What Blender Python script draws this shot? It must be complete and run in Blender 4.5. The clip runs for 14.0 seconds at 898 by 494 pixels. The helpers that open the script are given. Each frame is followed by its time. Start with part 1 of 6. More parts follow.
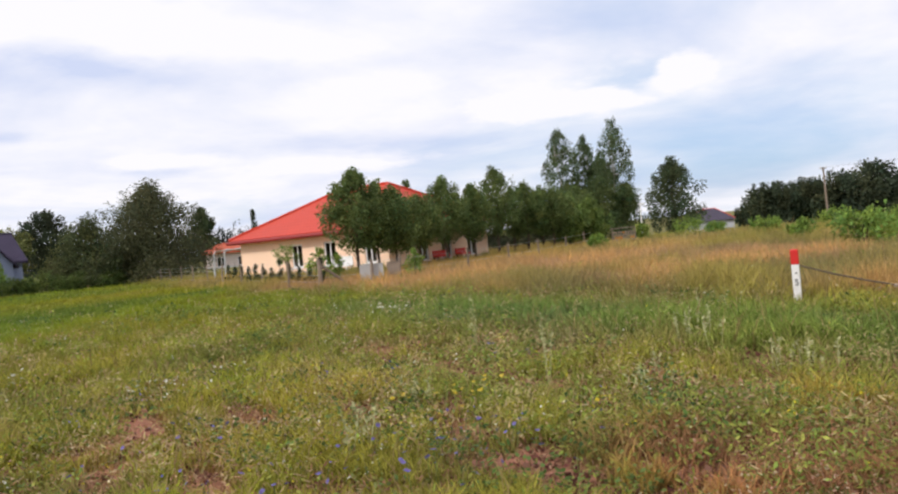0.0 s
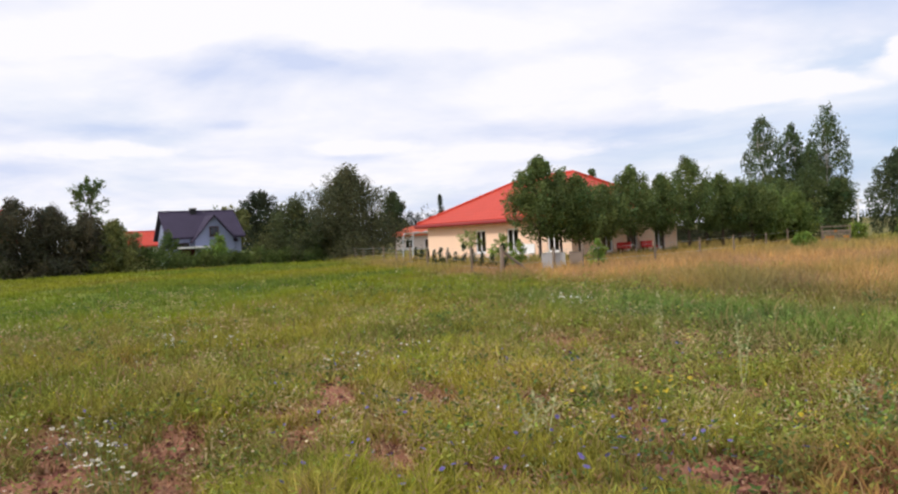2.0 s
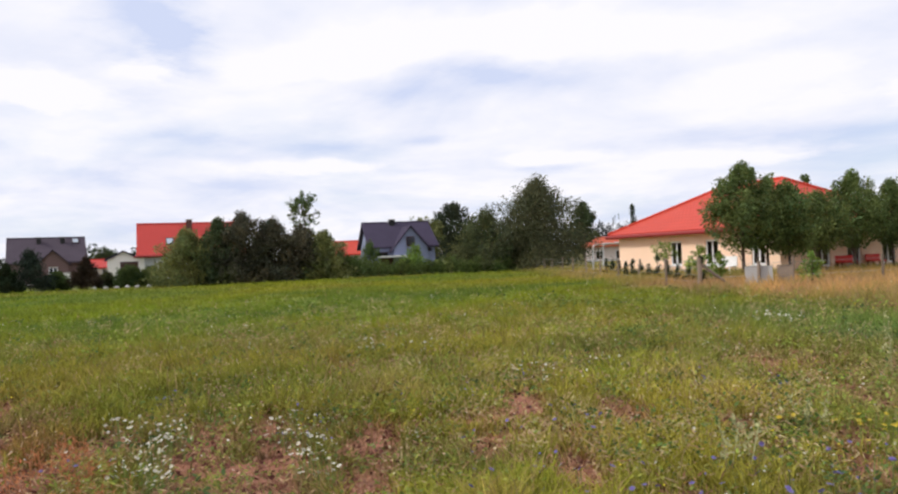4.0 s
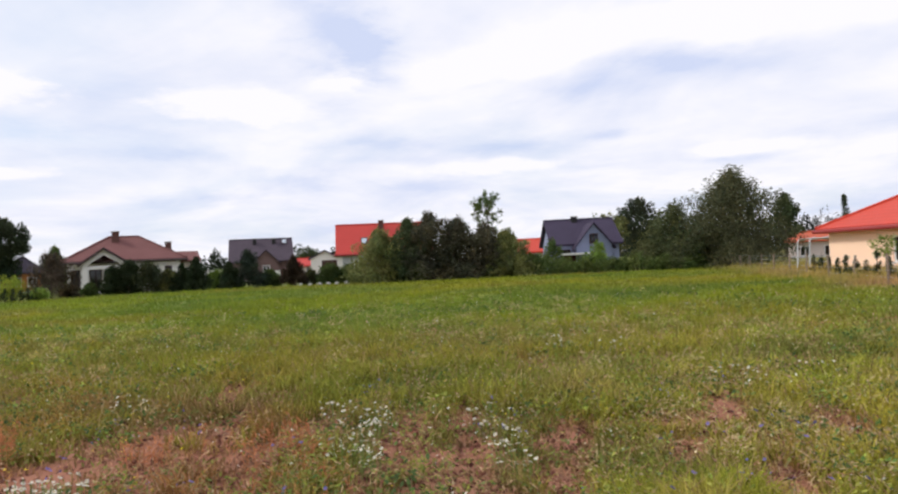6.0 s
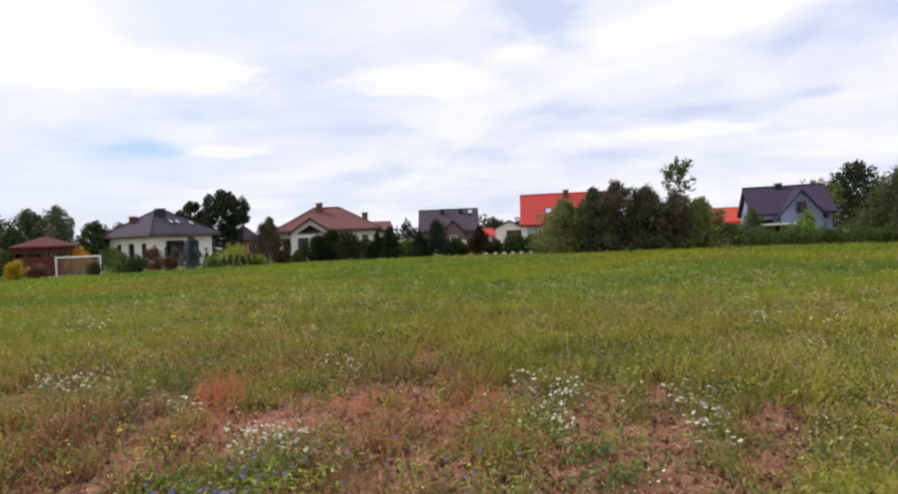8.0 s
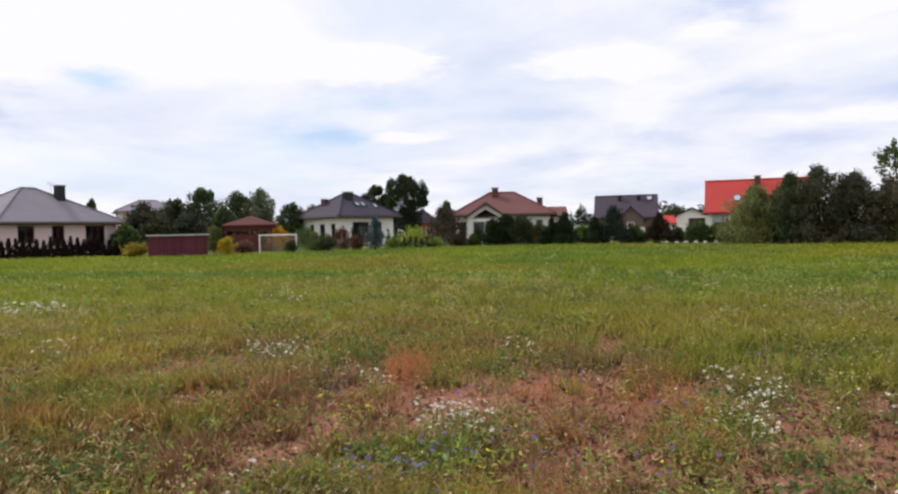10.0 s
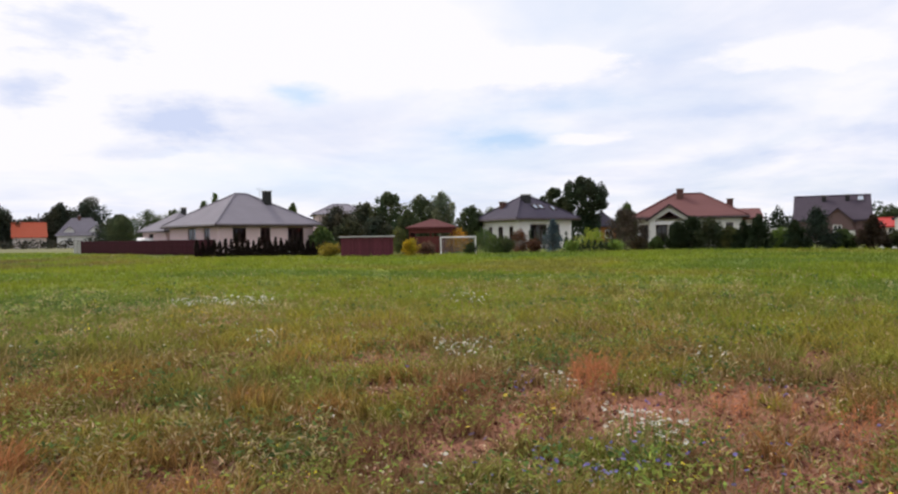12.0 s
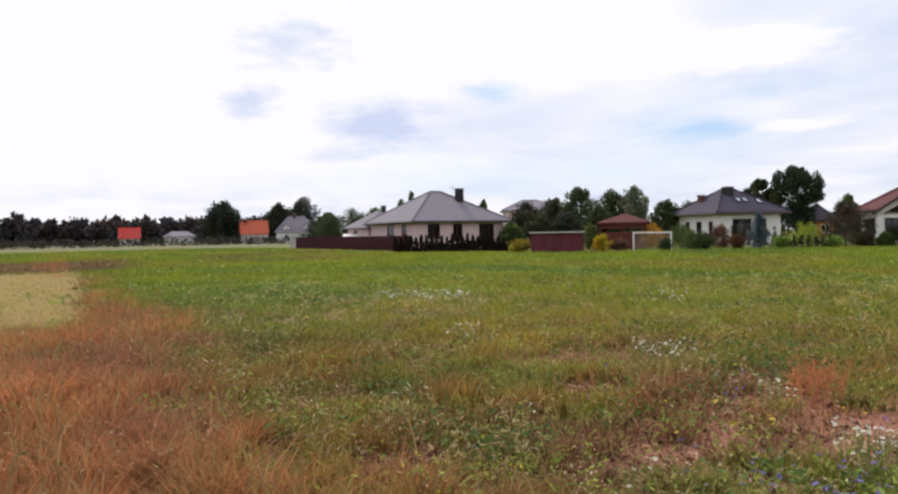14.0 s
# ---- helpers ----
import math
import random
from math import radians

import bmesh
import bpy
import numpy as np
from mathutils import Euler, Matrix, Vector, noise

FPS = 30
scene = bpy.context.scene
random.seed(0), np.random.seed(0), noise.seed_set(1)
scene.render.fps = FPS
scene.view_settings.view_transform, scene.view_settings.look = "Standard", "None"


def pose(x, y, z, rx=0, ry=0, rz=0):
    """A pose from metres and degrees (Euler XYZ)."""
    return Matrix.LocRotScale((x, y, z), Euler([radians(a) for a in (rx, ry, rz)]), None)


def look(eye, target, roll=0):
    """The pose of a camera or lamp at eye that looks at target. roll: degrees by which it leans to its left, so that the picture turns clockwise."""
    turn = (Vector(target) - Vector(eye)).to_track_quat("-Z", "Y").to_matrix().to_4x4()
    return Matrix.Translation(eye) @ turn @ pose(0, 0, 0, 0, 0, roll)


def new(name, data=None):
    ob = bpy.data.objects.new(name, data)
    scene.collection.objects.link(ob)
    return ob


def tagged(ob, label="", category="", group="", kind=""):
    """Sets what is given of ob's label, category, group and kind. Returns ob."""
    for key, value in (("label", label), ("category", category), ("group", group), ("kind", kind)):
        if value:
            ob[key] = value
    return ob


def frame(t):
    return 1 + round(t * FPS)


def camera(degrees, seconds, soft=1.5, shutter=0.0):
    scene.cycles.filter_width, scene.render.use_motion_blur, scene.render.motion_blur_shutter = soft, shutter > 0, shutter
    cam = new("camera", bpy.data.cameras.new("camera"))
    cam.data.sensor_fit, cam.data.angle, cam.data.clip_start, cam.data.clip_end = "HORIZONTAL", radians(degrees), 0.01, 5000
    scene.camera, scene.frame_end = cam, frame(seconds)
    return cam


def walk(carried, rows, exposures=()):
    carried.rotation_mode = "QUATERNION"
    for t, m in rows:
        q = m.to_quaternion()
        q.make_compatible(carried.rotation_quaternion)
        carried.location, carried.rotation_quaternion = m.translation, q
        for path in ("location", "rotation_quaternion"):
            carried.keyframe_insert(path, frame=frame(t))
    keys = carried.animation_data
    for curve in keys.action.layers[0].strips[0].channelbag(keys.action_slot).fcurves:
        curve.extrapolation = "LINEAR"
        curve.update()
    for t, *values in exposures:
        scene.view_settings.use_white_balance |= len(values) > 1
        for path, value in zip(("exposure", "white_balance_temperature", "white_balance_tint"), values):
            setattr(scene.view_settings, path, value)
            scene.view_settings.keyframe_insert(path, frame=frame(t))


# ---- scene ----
cam = camera(65.6, 14.0, soft=2.3)
# seconds, place, yaw, pitch, roll
PATH = [
    (0.0, -0.174, 0.012, 1.597, -0.00, -0.99, 5.20),
    (0.5, -0.190, 0.025, 1.594, 3.01, -1.51, 4.86),
    (1.0, -0.205, 0.039, 1.596, 7.00, -1.58, 4.08),
    (1.5, -0.215, 0.052, 1.596, 10.82, -1.19, 3.51),
    (2.0, -0.217, 0.057, 1.601, 14.88, -0.91, 2.87),
    (2.5, -0.216, 0.064, 1.602, 18.32, -0.66, 2.85),
    (3.0, -0.217, 0.061, 1.599, 22.16, -0.08, 2.38),
    (3.5, -0.214, 0.052, 1.604, 26.01, 0.38, 2.48),
    (4.0, -0.208, 0.035, 1.606, 30.28, 0.67, 2.42),
    (4.2, -0.209, 0.027, 1.608, 31.95, 0.72, 2.42),
    (6.3, -0.222, -0.104, 1.611, 47.40, 0.95, 2.76),
    (6.5, -0.223, -0.105, 1.613, 49.01, 0.76, 2.76),
    (7.0, -0.233, -0.123, 1.613, 53.03, 0.45, 2.39),
    (7.5, -0.252, -0.128, 1.615, 56.50, 0.15, 2.67),
    (8.0, -0.263, -0.149, 1.611, 60.22, -0.64, 2.42),
    (8.2, -0.270, -0.154, 1.610, 61.61, -0.97, 2.17),
    (10.3, -0.393, -0.241, 1.593, 76.50, -1.24, 1.12),
    (10.5, -0.399, -0.243, 1.589, 77.91, -1.14, 1.04),
    (11.0, -0.409, -0.266, 1.587, 81.57, -1.11, 0.34),
    (11.5, -0.409, -0.289, 1.589, 84.95, -0.94, 0.50),
    (12.0, -0.405, -0.314, 1.590, 88.84, -0.93, 0.90),
    (12.5, -0.396, -0.340, 1.593, 92.20, -0.59, 1.21),
    (13.0, -0.388, -0.369, 1.595, 96.34, -0.64, 0.92),
    (13.5, -0.390, -0.392, 1.601, 100.03, -0.81, 1.09),
    (14.0, -0.391, -0.413, 1.601, 104.26, -1.02, 1.05),
]
walk(cam, [(t, pose(x, y, z, 90 + p, 0, w) @ pose(0, 0, 0, 0, 0, -r)) for t, x, y, z, w, p, r in PATH],
     exposures=[(0.0, 0.0, 6500, 12), (14.0, 0.0, 6500, 12)])

# ---------------------------------------------------------------- sky and sun
SUN_BEARING, SUN_HEIGHT = 124.0, 42.0   # degrees left of +y, degrees up


def make_sky():
    world = bpy.data.worlds.new("sky")
    scene.world = world
    world.use_nodes = True
    nt = world.node_tree
    nt.nodes.clear()
    N, link = nt.nodes.new, nt.links.new

    def num(op, a, b=None, c=None, clamp=False):
        n = N("ShaderNodeMath")
        n.operation, n.use_clamp = op, clamp
        for k, v in enumerate((a, b, c)):
            if v is None:
                continue
            if isinstance(v, (int, float)):
                n.inputs[k].default_value = v
            else:
                link(v, n.inputs[k])
        return n.outputs[0]

    def mix(fac, a, b):
        n = N("ShaderNodeMix")
        n.data_type = "RGBA"
        for k, v in ((0, fac), (6, a), (7, b)):
            if isinstance(v, (int, float)):
                n.inputs[k].default_value = v
            elif isinstance(v, tuple):
                n.inputs[k].default_value = (*v, 1)
            else:
                link(v, n.inputs[k])
        return n.outputs[2]

    sky = N("ShaderNodeTexSky")
    sky.sky_type, sky.sun_disc = "NISHITA", False
    sky.sun_elevation, sky.sun_rotation = radians(SUN_HEIGHT), radians(-SUN_BEARING)
    sky.air_density, sky.dust_density = 1.0, 1.5
    sep = N("ShaderNodeSeparateXYZ")
    coord = N("ShaderNodeTexCoord")
    link(coord.outputs["Generated"], sep.inputs[0])
    x, y, z = sep.outputs
    # cloud layer: the dome flattened onto a plane, so that clouds thin out to streaks near the horizon
    up = num("ADD", num("MAXIMUM", z, 0.0), 0.15)
    flat = N("ShaderNodeCombineXYZ")
    link(num("DIVIDE", x, up), flat.inputs[0])
    link(num("DIVIDE", y, up), flat.inputs[1])

    def fbm(scale, detail, rough, shift, distort=0.0):
        n = N("ShaderNodeTexNoise")
        n.inputs["Scale"].default_value, n.inputs["Detail"].default_value = scale, detail
        n.inputs["Roughness"].default_value, n.inputs["Distortion"].default_value = rough, distort
        m = N("ShaderNodeMapping")
        m.inputs["Location"].default_value = (shift, shift * 0.7, 0)
        link(flat.outputs[0], m.inputs[0])
        link(m.outputs[0], n.inputs["Vector"])
        return n.outputs["Fac"]

    cover = fbm(0.55, 6, 0.55, 3.7, 0.4)
    shade = fbm(0.9, 5, 0.55, 11.2, 0.6)
    wisp = fbm(1.6, 6, 0.6, 20.3, 0.3)
    bearing = num("MULTIPLY", num("ARCTAN2", num("MULTIPLY", x, -1.0), y), 57.2958)
    height = num("MULTIPLY", num("ARCSINE", z), 57.2958)
    wob = fbm(1.3, 4, 0.6, 31.0)
    wob2 = fbm(1.5, 4, 0.6, 47.0)
    bear_w = num("ADD", bearing, num("MULTIPLY", num("SUBTRACT", wob, 0.5), 11.0))
    high_w = num("ADD", height, num("MULTIPLY", num("SUBTRACT", wob2, 0.5), 5.0))

    fluff = N("ShaderNodeCombineXYZ")
    link(num("MULTIPLY", bearing, 0.16), fluff.inputs[0])
    link(num("MULTIPLY", height, 0.45), fluff.inputs[1])
    ragged = N("ShaderNodeTexNoise")
    ragged.inputs["Scale"].default_value, ragged.inputs["Detail"].default_value, ragged.inputs["Roughness"].default_value = 1.6, 6, 0.6
    link(fluff.outputs[0], ragged.inputs["Vector"])
    rag = N("ShaderNodeSeparateColor")
    link(ragged.outputs["Color"], rag.inputs[0])
    rag_x, rag_y = (num("MULTIPLY", num("SUBTRACT", rag.outputs[k], 0.5), 2.2) for k in (0, 1))

    def puff(b, h, w, t):
        small = w < 6.5
        dx = num("DIVIDE", num("SUBTRACT", bearing if small else bear_w, b), w)
        dy = num("DIVIDE", num("SUBTRACT", height if small else high_w, h), t)
        if small:
            dx, dy = num("ADD", dx, rag_x), num("ADD", dy, rag_y)
        d = num("ADD", num("MULTIPLY", dx, dx), num("MULTIPLY", dy, dy))
        return num("POWER", 2.718, num("MULTIPLY", d, -1.0))

    def total(spots):
        out = None
        for s in spots:
            v = puff(*s[:4])
            v = num("MULTIPLY", v, s[4])
            out = v if out is None else num("ADD", out, v)
        return out

    # bearing, height, half width, half height, weight: grey-blue undersides, bright heads, blue gaps
    grey = total([(51.2, 17.0, 2.6, 2.2, 0.8), (54.5, 19, 3.4, 2.6, 0.6), (117.3, 15.2, 5.6, 2.4, 1.4), (120.2, 10.6, 2.7, 1.4, 1.5), (110.3, 9.0, 4.0, 2.0, 1.3), (114.1, 6.5, 3.0, 0.6, 0.6),
                  (22.4, 14.3, 9, 1.5, 0.5), (39.5, 9.0, 3.6, 0.5, 0.7), (50.6, 9.9, 4.0, 0.6, 0.6), (46.5, 6.3, 4.5, 0.5, 0.5), (57.4, 6.9, 3.2, 0.9, 0.6), (31.5, 9.5, 1.4, 0.4, 0.6), (22, 6.7, 2.6, 0.5, 0.6), (-2.6, 7.5, 4.0, 0.6, 0.5),
                  (64.6, 5.7, 3.5, 0.6, 0.5), (67.5, 9.2, 4.5, 0.6, 0.5), (26.2, 14.6, 4.5, 1.0, 0.55), (10, 8.0, 9, 1.0, 0.35), (4, 13.9, 9, 1.2, 0.4), (35, 12.6, 7, 0.8, 0.35), (-20, 16, 14, 3, 0.3)])
    head = total([(82.5, 13.3, 5.6, 1.0, 1.6), (88.5, 13.8, 2.4, 1.2, 1.0), (-19.7, 10.8, 1.9, 1.1, 1.4), (-11, 9.4, 5.5, 0.9, 0.9), (28, 17, 16, 2.6, 0.6), (53.4, 14.6, 2.4, 0.9, 0.8), (39.5, 15.5, 9, 1.3, 0.7),
                  (128, 13, 16, 8, 0.9), (61, 13.0, 6, 1.2, 0.7), (42.5, 7.5, 5, 0.6, 0.7), (20.2, 7.4, 3.0, 0.5, 0.7), (8, 6.5, 6, 0.6, 0.7), (23.5, 7.5, 2.4, 0.5, 0.6), (-5.6, 10.0, 3.6, 0.8, 0.6), (77.8, 7.6, 3, 0.5, 0.7), (108, 20, 18, 6, 0.8), (94, 15, 8, 2.2, 0.7)])
    blue = total([(100.5, 11.5, 2.2, 0.8, 1.3), (84.5, 7.8, 3.6, 0.9, 1.0), (80, 10.5, 5, 0.9, 0.6), (85, 7.0, 9, 2.0, 0.6), (104, 4.5, 14, 1.6, 0.4), (-22, 2.5, 12, 3.2, 0.9), (-15.5, 11.2, 4, 1.2, 0.6),
                  (-26, 6.5, 7, 3, 0.6), (90, 4.5, 14, 2.0, 0.35), (12, 3.0, 10, 1.2, 0.4), (62, 3.5, 12, 1.5, 0.35)])
    # bright, evenly veiled part of the sky towards the sun
    calm = num("SUBTRACT", 1.0, num("MULTIPLY", total([(114, 14, 19, 9, 1.0)]), 0.85))
    head = num("MULTIPLY", num("SUBTRACT", head, 0.10), 1.2, clamp=True)
    gap = num("ADD", num("MULTIPLY", num("MULTIPLY", num("SUBTRACT", 0.50, cover), 2.2), calm), num("MULTIPLY", blue, 0.75))
    gap = num("SUBTRACT", gap, num("MULTIPLY", head, 0.9), clamp=True)
    gap = num("MULTIPLY", gap, 0.95)
    dim = num("ADD", num("MULTIPLY", num("MULTIPLY", num("SUBTRACT", shade, 0.42), 2.2), calm), num("MULTIPLY", grey, 0.95))
    dim = num("ADD", dim, num("MULTIPLY", num("SUBTRACT", wisp, 0.5), 1.1))
    dim = num("SUBTRACT", dim, num("MULTIPLY", head, 0.8), clamp=True)
    cloud = mix(dim, (0.98, 0.98, 1.02), (0.64, 0.72, 0.93))
    sky_lit = N("ShaderNodeVectorMath")
    sky_lit.operation = "SCALE"
    link(sky.outputs[0], sky_lit.inputs[0])
    sky_lit.inputs["Scale"].default_value = 0.12
    veil = mix(0.6, sky_lit.outputs[0], (0.42, 0.65, 1.0))
    full = mix(gap, cloud, veil)
    back = N("ShaderNodeBackground")
    link(full, back.inputs[0])
    back.inputs[1].default_value = 1.0
    link(back.outputs[0], N("ShaderNodeOutputWorld").inputs[0])


make_sky()
sun = new("sun", bpy.data.lights.new("sun", "SUN"))
sun.data.energy, sun.data.angle, sun.data.color = 2.55, radians(9), (1.0, 0.95, 0.88)
b_, h_ = radians(SUN_BEARING), radians(SUN_HEIGHT)
sun.matrix_world = look((-math.sin(b_) * math.cos(h_) * 100, math.cos(b_) * math.cos(h_) * 100, math.sin(h_) * 100), (0, 0, 0))

# ---------------------------------------------------------------- materials
def material(name, color, rough=0.8, spread=0.25, scale=3.0, fine=40.0, bump=0.2, metal=0.0, rows=0.0, tint=False, leafy=0.0, each=0.0, spec=0.3, island=0.0):
    """A surface with two scales of variation. rows: spacing of tile courses in metres; tint: colours from the mesh; leafy: light passing through."""
    m = bpy.data.materials.new(name)
    m.use_nodes = True
    nt = m.node_tree
    N, link = nt.nodes.new, nt.links.new
    bsdf = nt.nodes["Principled BSDF"]
    bsdf.inputs["Roughness"].default_value, bsdf.inputs["Metallic"].default_value = rough, metal
    bsdf.inputs["Specular IOR Level"].default_value = spec
    coord = N("ShaderNodeTexCoord")
    noises = []
    for s, d in ((scale, 4), (fine, 3)):
        n = N("ShaderNodeTexNoise")
        n.inputs["Scale"].default_value, n.inputs["Detail"].default_value = s, d
        link(coord.outputs["Object"], n.inputs["Vector"])
        noises.append(n.outputs["Fac"])

    def num(op, a, b):
        n = N("ShaderNodeMath")
        n.operation = op
        for k, v in enumerate((a, b)):
            if isinstance(v, (int, float)):
                n.inputs[k].default_value = v
            else:
                link(v, n.inputs[k])
        return n.outputs[0]

    gain = num("ADD", num("MULTIPLY", num("SUBTRACT", noises[0], 0.5), spread * 2), 1.0)
    gain = num("ADD", gain, num("MULTIPLY", num("SUBTRACT", noises[1], 0.5), spread * 1.4))
    relief = noises[1]
    if rows:
        sep = N("ShaderNodeSeparateXYZ")
        link(coord.outputs["Object"], sep.inputs[0])
        saw = num("FRACT", num("DIVIDE", sep.outputs[2], rows), 0.0)
        gain = num("MULTIPLY", gain, num("ADD", 0.86, num("MULTIPLY", saw, 0.2)))
        wave = num("SINE", num("MULTIPLY", num("ADD", sep.outputs[0], sep.outputs[1]), 6.2832 / 0.3), 0.0)
        relief = num("ADD", num("ADD", saw, num("MULTIPLY", wave, 0.25)), num("MULTIPLY", noises[1], 0.3))
    if each:
        info = N("ShaderNodeObjectInfo")
        gain = num("MULTIPLY", gain, num("ADD", 1 - each, num("MULTIPLY", info.outputs["Random"], 2 * each)))
    if island:
        geo = N("ShaderNodeNewGeometry")
        gain = num("MULTIPLY", gain, num("ADD", 1 - island, num("MULTIPLY", geo.outputs["Random Per Island"], 2 * island)))
    mul = N("ShaderNodeVectorMath")
    mul.operation = "SCALE"
    if tint:
        a = N("ShaderNodeAttribute")
        a.attribute_name = "tint"
        link(a.outputs["Color"], mul.inputs[0])
    else:
        mul.inputs[0].default_value = color
    link(gain, mul.inputs["Scale"])
    link(mul.outputs[0], bsdf.inputs["Base Color"])
    if bump:
        b = N("ShaderNodeBump")
        b.inputs["Strength"].default_value, b.inputs["Distance"].default_value = bump, 0.03
        link(relief, b.inputs["Height"])
        link(b.outputs[0], bsdf.inputs["Normal"])
    if leafy:
        t = N("ShaderNodeBsdfTranslucent")
        link(mul.outputs[0], t.inputs[0])
        mixer = N("ShaderNodeMixShader")
        mixer.inputs[0].default_value = leafy
        link(bsdf.outputs[0], mixer.inputs[1])
        link(t.outputs[0], mixer.inputs[2])
        link(mixer.outputs[0], nt.nodes["Material Output"].inputs[0])
    return m


def glass_material():
    m = bpy.data.materials.new("window_glass")
    m.use_nodes = True
    b = m.node_tree.nodes["Principled BSDF"]
    b.inputs["Base Color"].default_value = (0.30, 0.33, 0.35, 1)
    b.inputs["Roughness"].default_value, b.inputs["Transmission Weight"].default_value, b.inputs["IOR"].default_value = 0.03, 1.0, 1.45
    return m


GLASS = glass_material()
M_GROUND = material("field_soil", (0, 0, 0), 0.95, 0.3, 1.3, 22, 0.7, tint=True, spec=0.1)
M_GRASS = material("grass_blades", (0, 0, 0), 0.8, 0.25, 0.5, 6, 0, tint=True, leafy=0.4, island=0.22, spec=0.05)
M_LEAF = material("leaves", (0, 0, 0), 0.55, 0.2, 0.5, 3, 0, tint=True, leafy=0.35, island=0.35, spec=0.12)
M_PETAL = material("petals", (0, 0, 0), 0.6, 0.08, 3, 30, 0, tint=True, leafy=0.3, island=0.12)
M_BARK = material("bark", (0.085, 0.06, 0.045), 0.95, 0.4, 3, 25, 0.8)
M_BIRCH = material("birch_bark", (0.5, 0.47, 0.42), 0.8, 0.5, 2, 9, 0.4)
M_SALMON = material("salmon_plaster", (0.92, 0.66, 0.48), 0.9, 0.05, 0.5, 30, 0.15)
M_CREAM = material("cream_plaster", (0.62, 0.54, 0.50), 0.9, 0.06, 0.5, 30, 0.15)
M_WHITE_W = material("white_plaster", (0.78, 0.76, 0.74), 0.9, 0.06, 0.5, 30, 0.15)
M_PINK = material("pale_pink_plaster", (0.66, 0.50, 0.50), 0.9, 0.07, 0.5, 30, 0.15)
M_BLUE = material("pale_blue_plaster", (0.25, 0.28, 0.42), 0.9, 0.08, 0.5, 30, 0.15)
M_GREYW = material("grey_plaster", (0.42, 0.43, 0.46), 0.9, 0.08, 0.5, 30, 0.15)
M_BROWNW = material("brown_plaster", (0.17, 0.11, 0.11), 0.9, 0.1, 0.5, 30, 0.15)
R_RED = material("red_roof_tiles", (0.52, 0.060, 0.036), 0.5, 0.12, 0.6, 8, 0.5, rows=0.2, spec=0.15)
R_RED2 = material("red_roof_sheet", (0.48, 0.055, 0.045), 0.5, 0.12, 0.6, 8, 0.5, rows=0.2, spec=0.15)
R_ORANGE = material("orange_roof_tiles", (0.46, 0.095, 0.045), 0.7, 0.15, 0.6, 8, 0.5, rows=0.2)
R_GREY = material("light_grey_roof_tiles", (0.225, 0.205, 0.235), 0.85, 0.12, 0.6, 8, 0.5, rows=0.2, spec=0.15)
R_DARK = material("anthracite_roof_tiles", (0.052, 0.042, 0.072), 0.85, 0.2, 0.6, 8, 0.5, rows=0.2, spec=0.15)
R_SLATE = material("slate_blue_roof_tiles", (0.070, 0.060, 0.085), 0.85, 0.2, 0.6, 8, 0.5, rows=0.2, spec=0.15)
R_MAUVE = material("brown_roof_tiles", (0.175, 0.078, 0.074), 0.85, 0.15, 0.6, 8, 0.5, rows=0.2, spec=0.15)
R_BROWN = material("dark_brown_roof_tiles", (0.066, 0.050, 0.068), 0.85, 0.2, 0.6, 8, 0.5, rows=0.2)
M_FRAME = material("white_frame_paint", (0.8, 0.8, 0.8), 0.45, 0.04, 2, 30, 0.05)
M_FRAME_D = material("brown_frame_paint", (0.06, 0.03, 0.025), 0.45, 0.1, 2, 30, 0.05)
M_BRICK = material("chimney_brick", (0.12, 0.06, 0.05), 0.9, 0.25, 3, 20, 0.4)
M_GUTTER = material("gutter_metal", (0.045, 0.025, 0.025), 0.6, 0.1, 2, 20, 0.05, spec=0.5)
M_GUTTER_R = material("red_gutter_metal", (0.26, 0.018, 0.018), 0.6, 0.1, 2, 20, 0.05, spec=0.5)
M_WOOD = material("weathered_wood", (0.23, 0.18, 0.14), 0.9, 0.3, 4, 30, 0.4, each=0.25)
M_WOOD_R = material("red_stained_wood", (0.12, 0.030, 0.024), 0.75, 0.25, 3, 25, 0.3, each=0.12)
M_WOOD_D = material("dark_stained_wood", (0.050, 0.013, 0.019), 0.85, 0.25, 3, 25, 0.3, each=0.2, spec=0.1)
M_WOOD_O = material("orange_stained_wood", (0.45, 0.18, 0.06), 0.7, 0.2, 3, 25, 0.3)
M_CONC = material("pale_concrete", (0.42, 0.41, 0.40), 0.9, 0.2, 2, 25, 0.4)
M_METAL = material("galvanised_metal", (0.5, 0.52, 0.53), 0.4, 0.12, 3, 30, 0.05, metal=0.6)
M_WHITE = material("white_paint", (0.78, 0.77, 0.75), 0.5, 0.1, 5, 40, 0.1)
M_REDP = material("red_paint", (0.60, 0.03, 0.025), 0.5, 0.12, 5, 40, 0.1)
M_BLACK = material("black_paint", (0.02, 0.02, 0.02), 0.6, 0.1, 5, 40, 0)
M_NET = material("net_cord", (0.32, 0.33, 0.35), 0.8, 0.1, 5, 40, 0)
M_ROPE = material("rope", (0.14, 0.11, 0.08), 0.95, 0.2, 9, 60, 0.2)


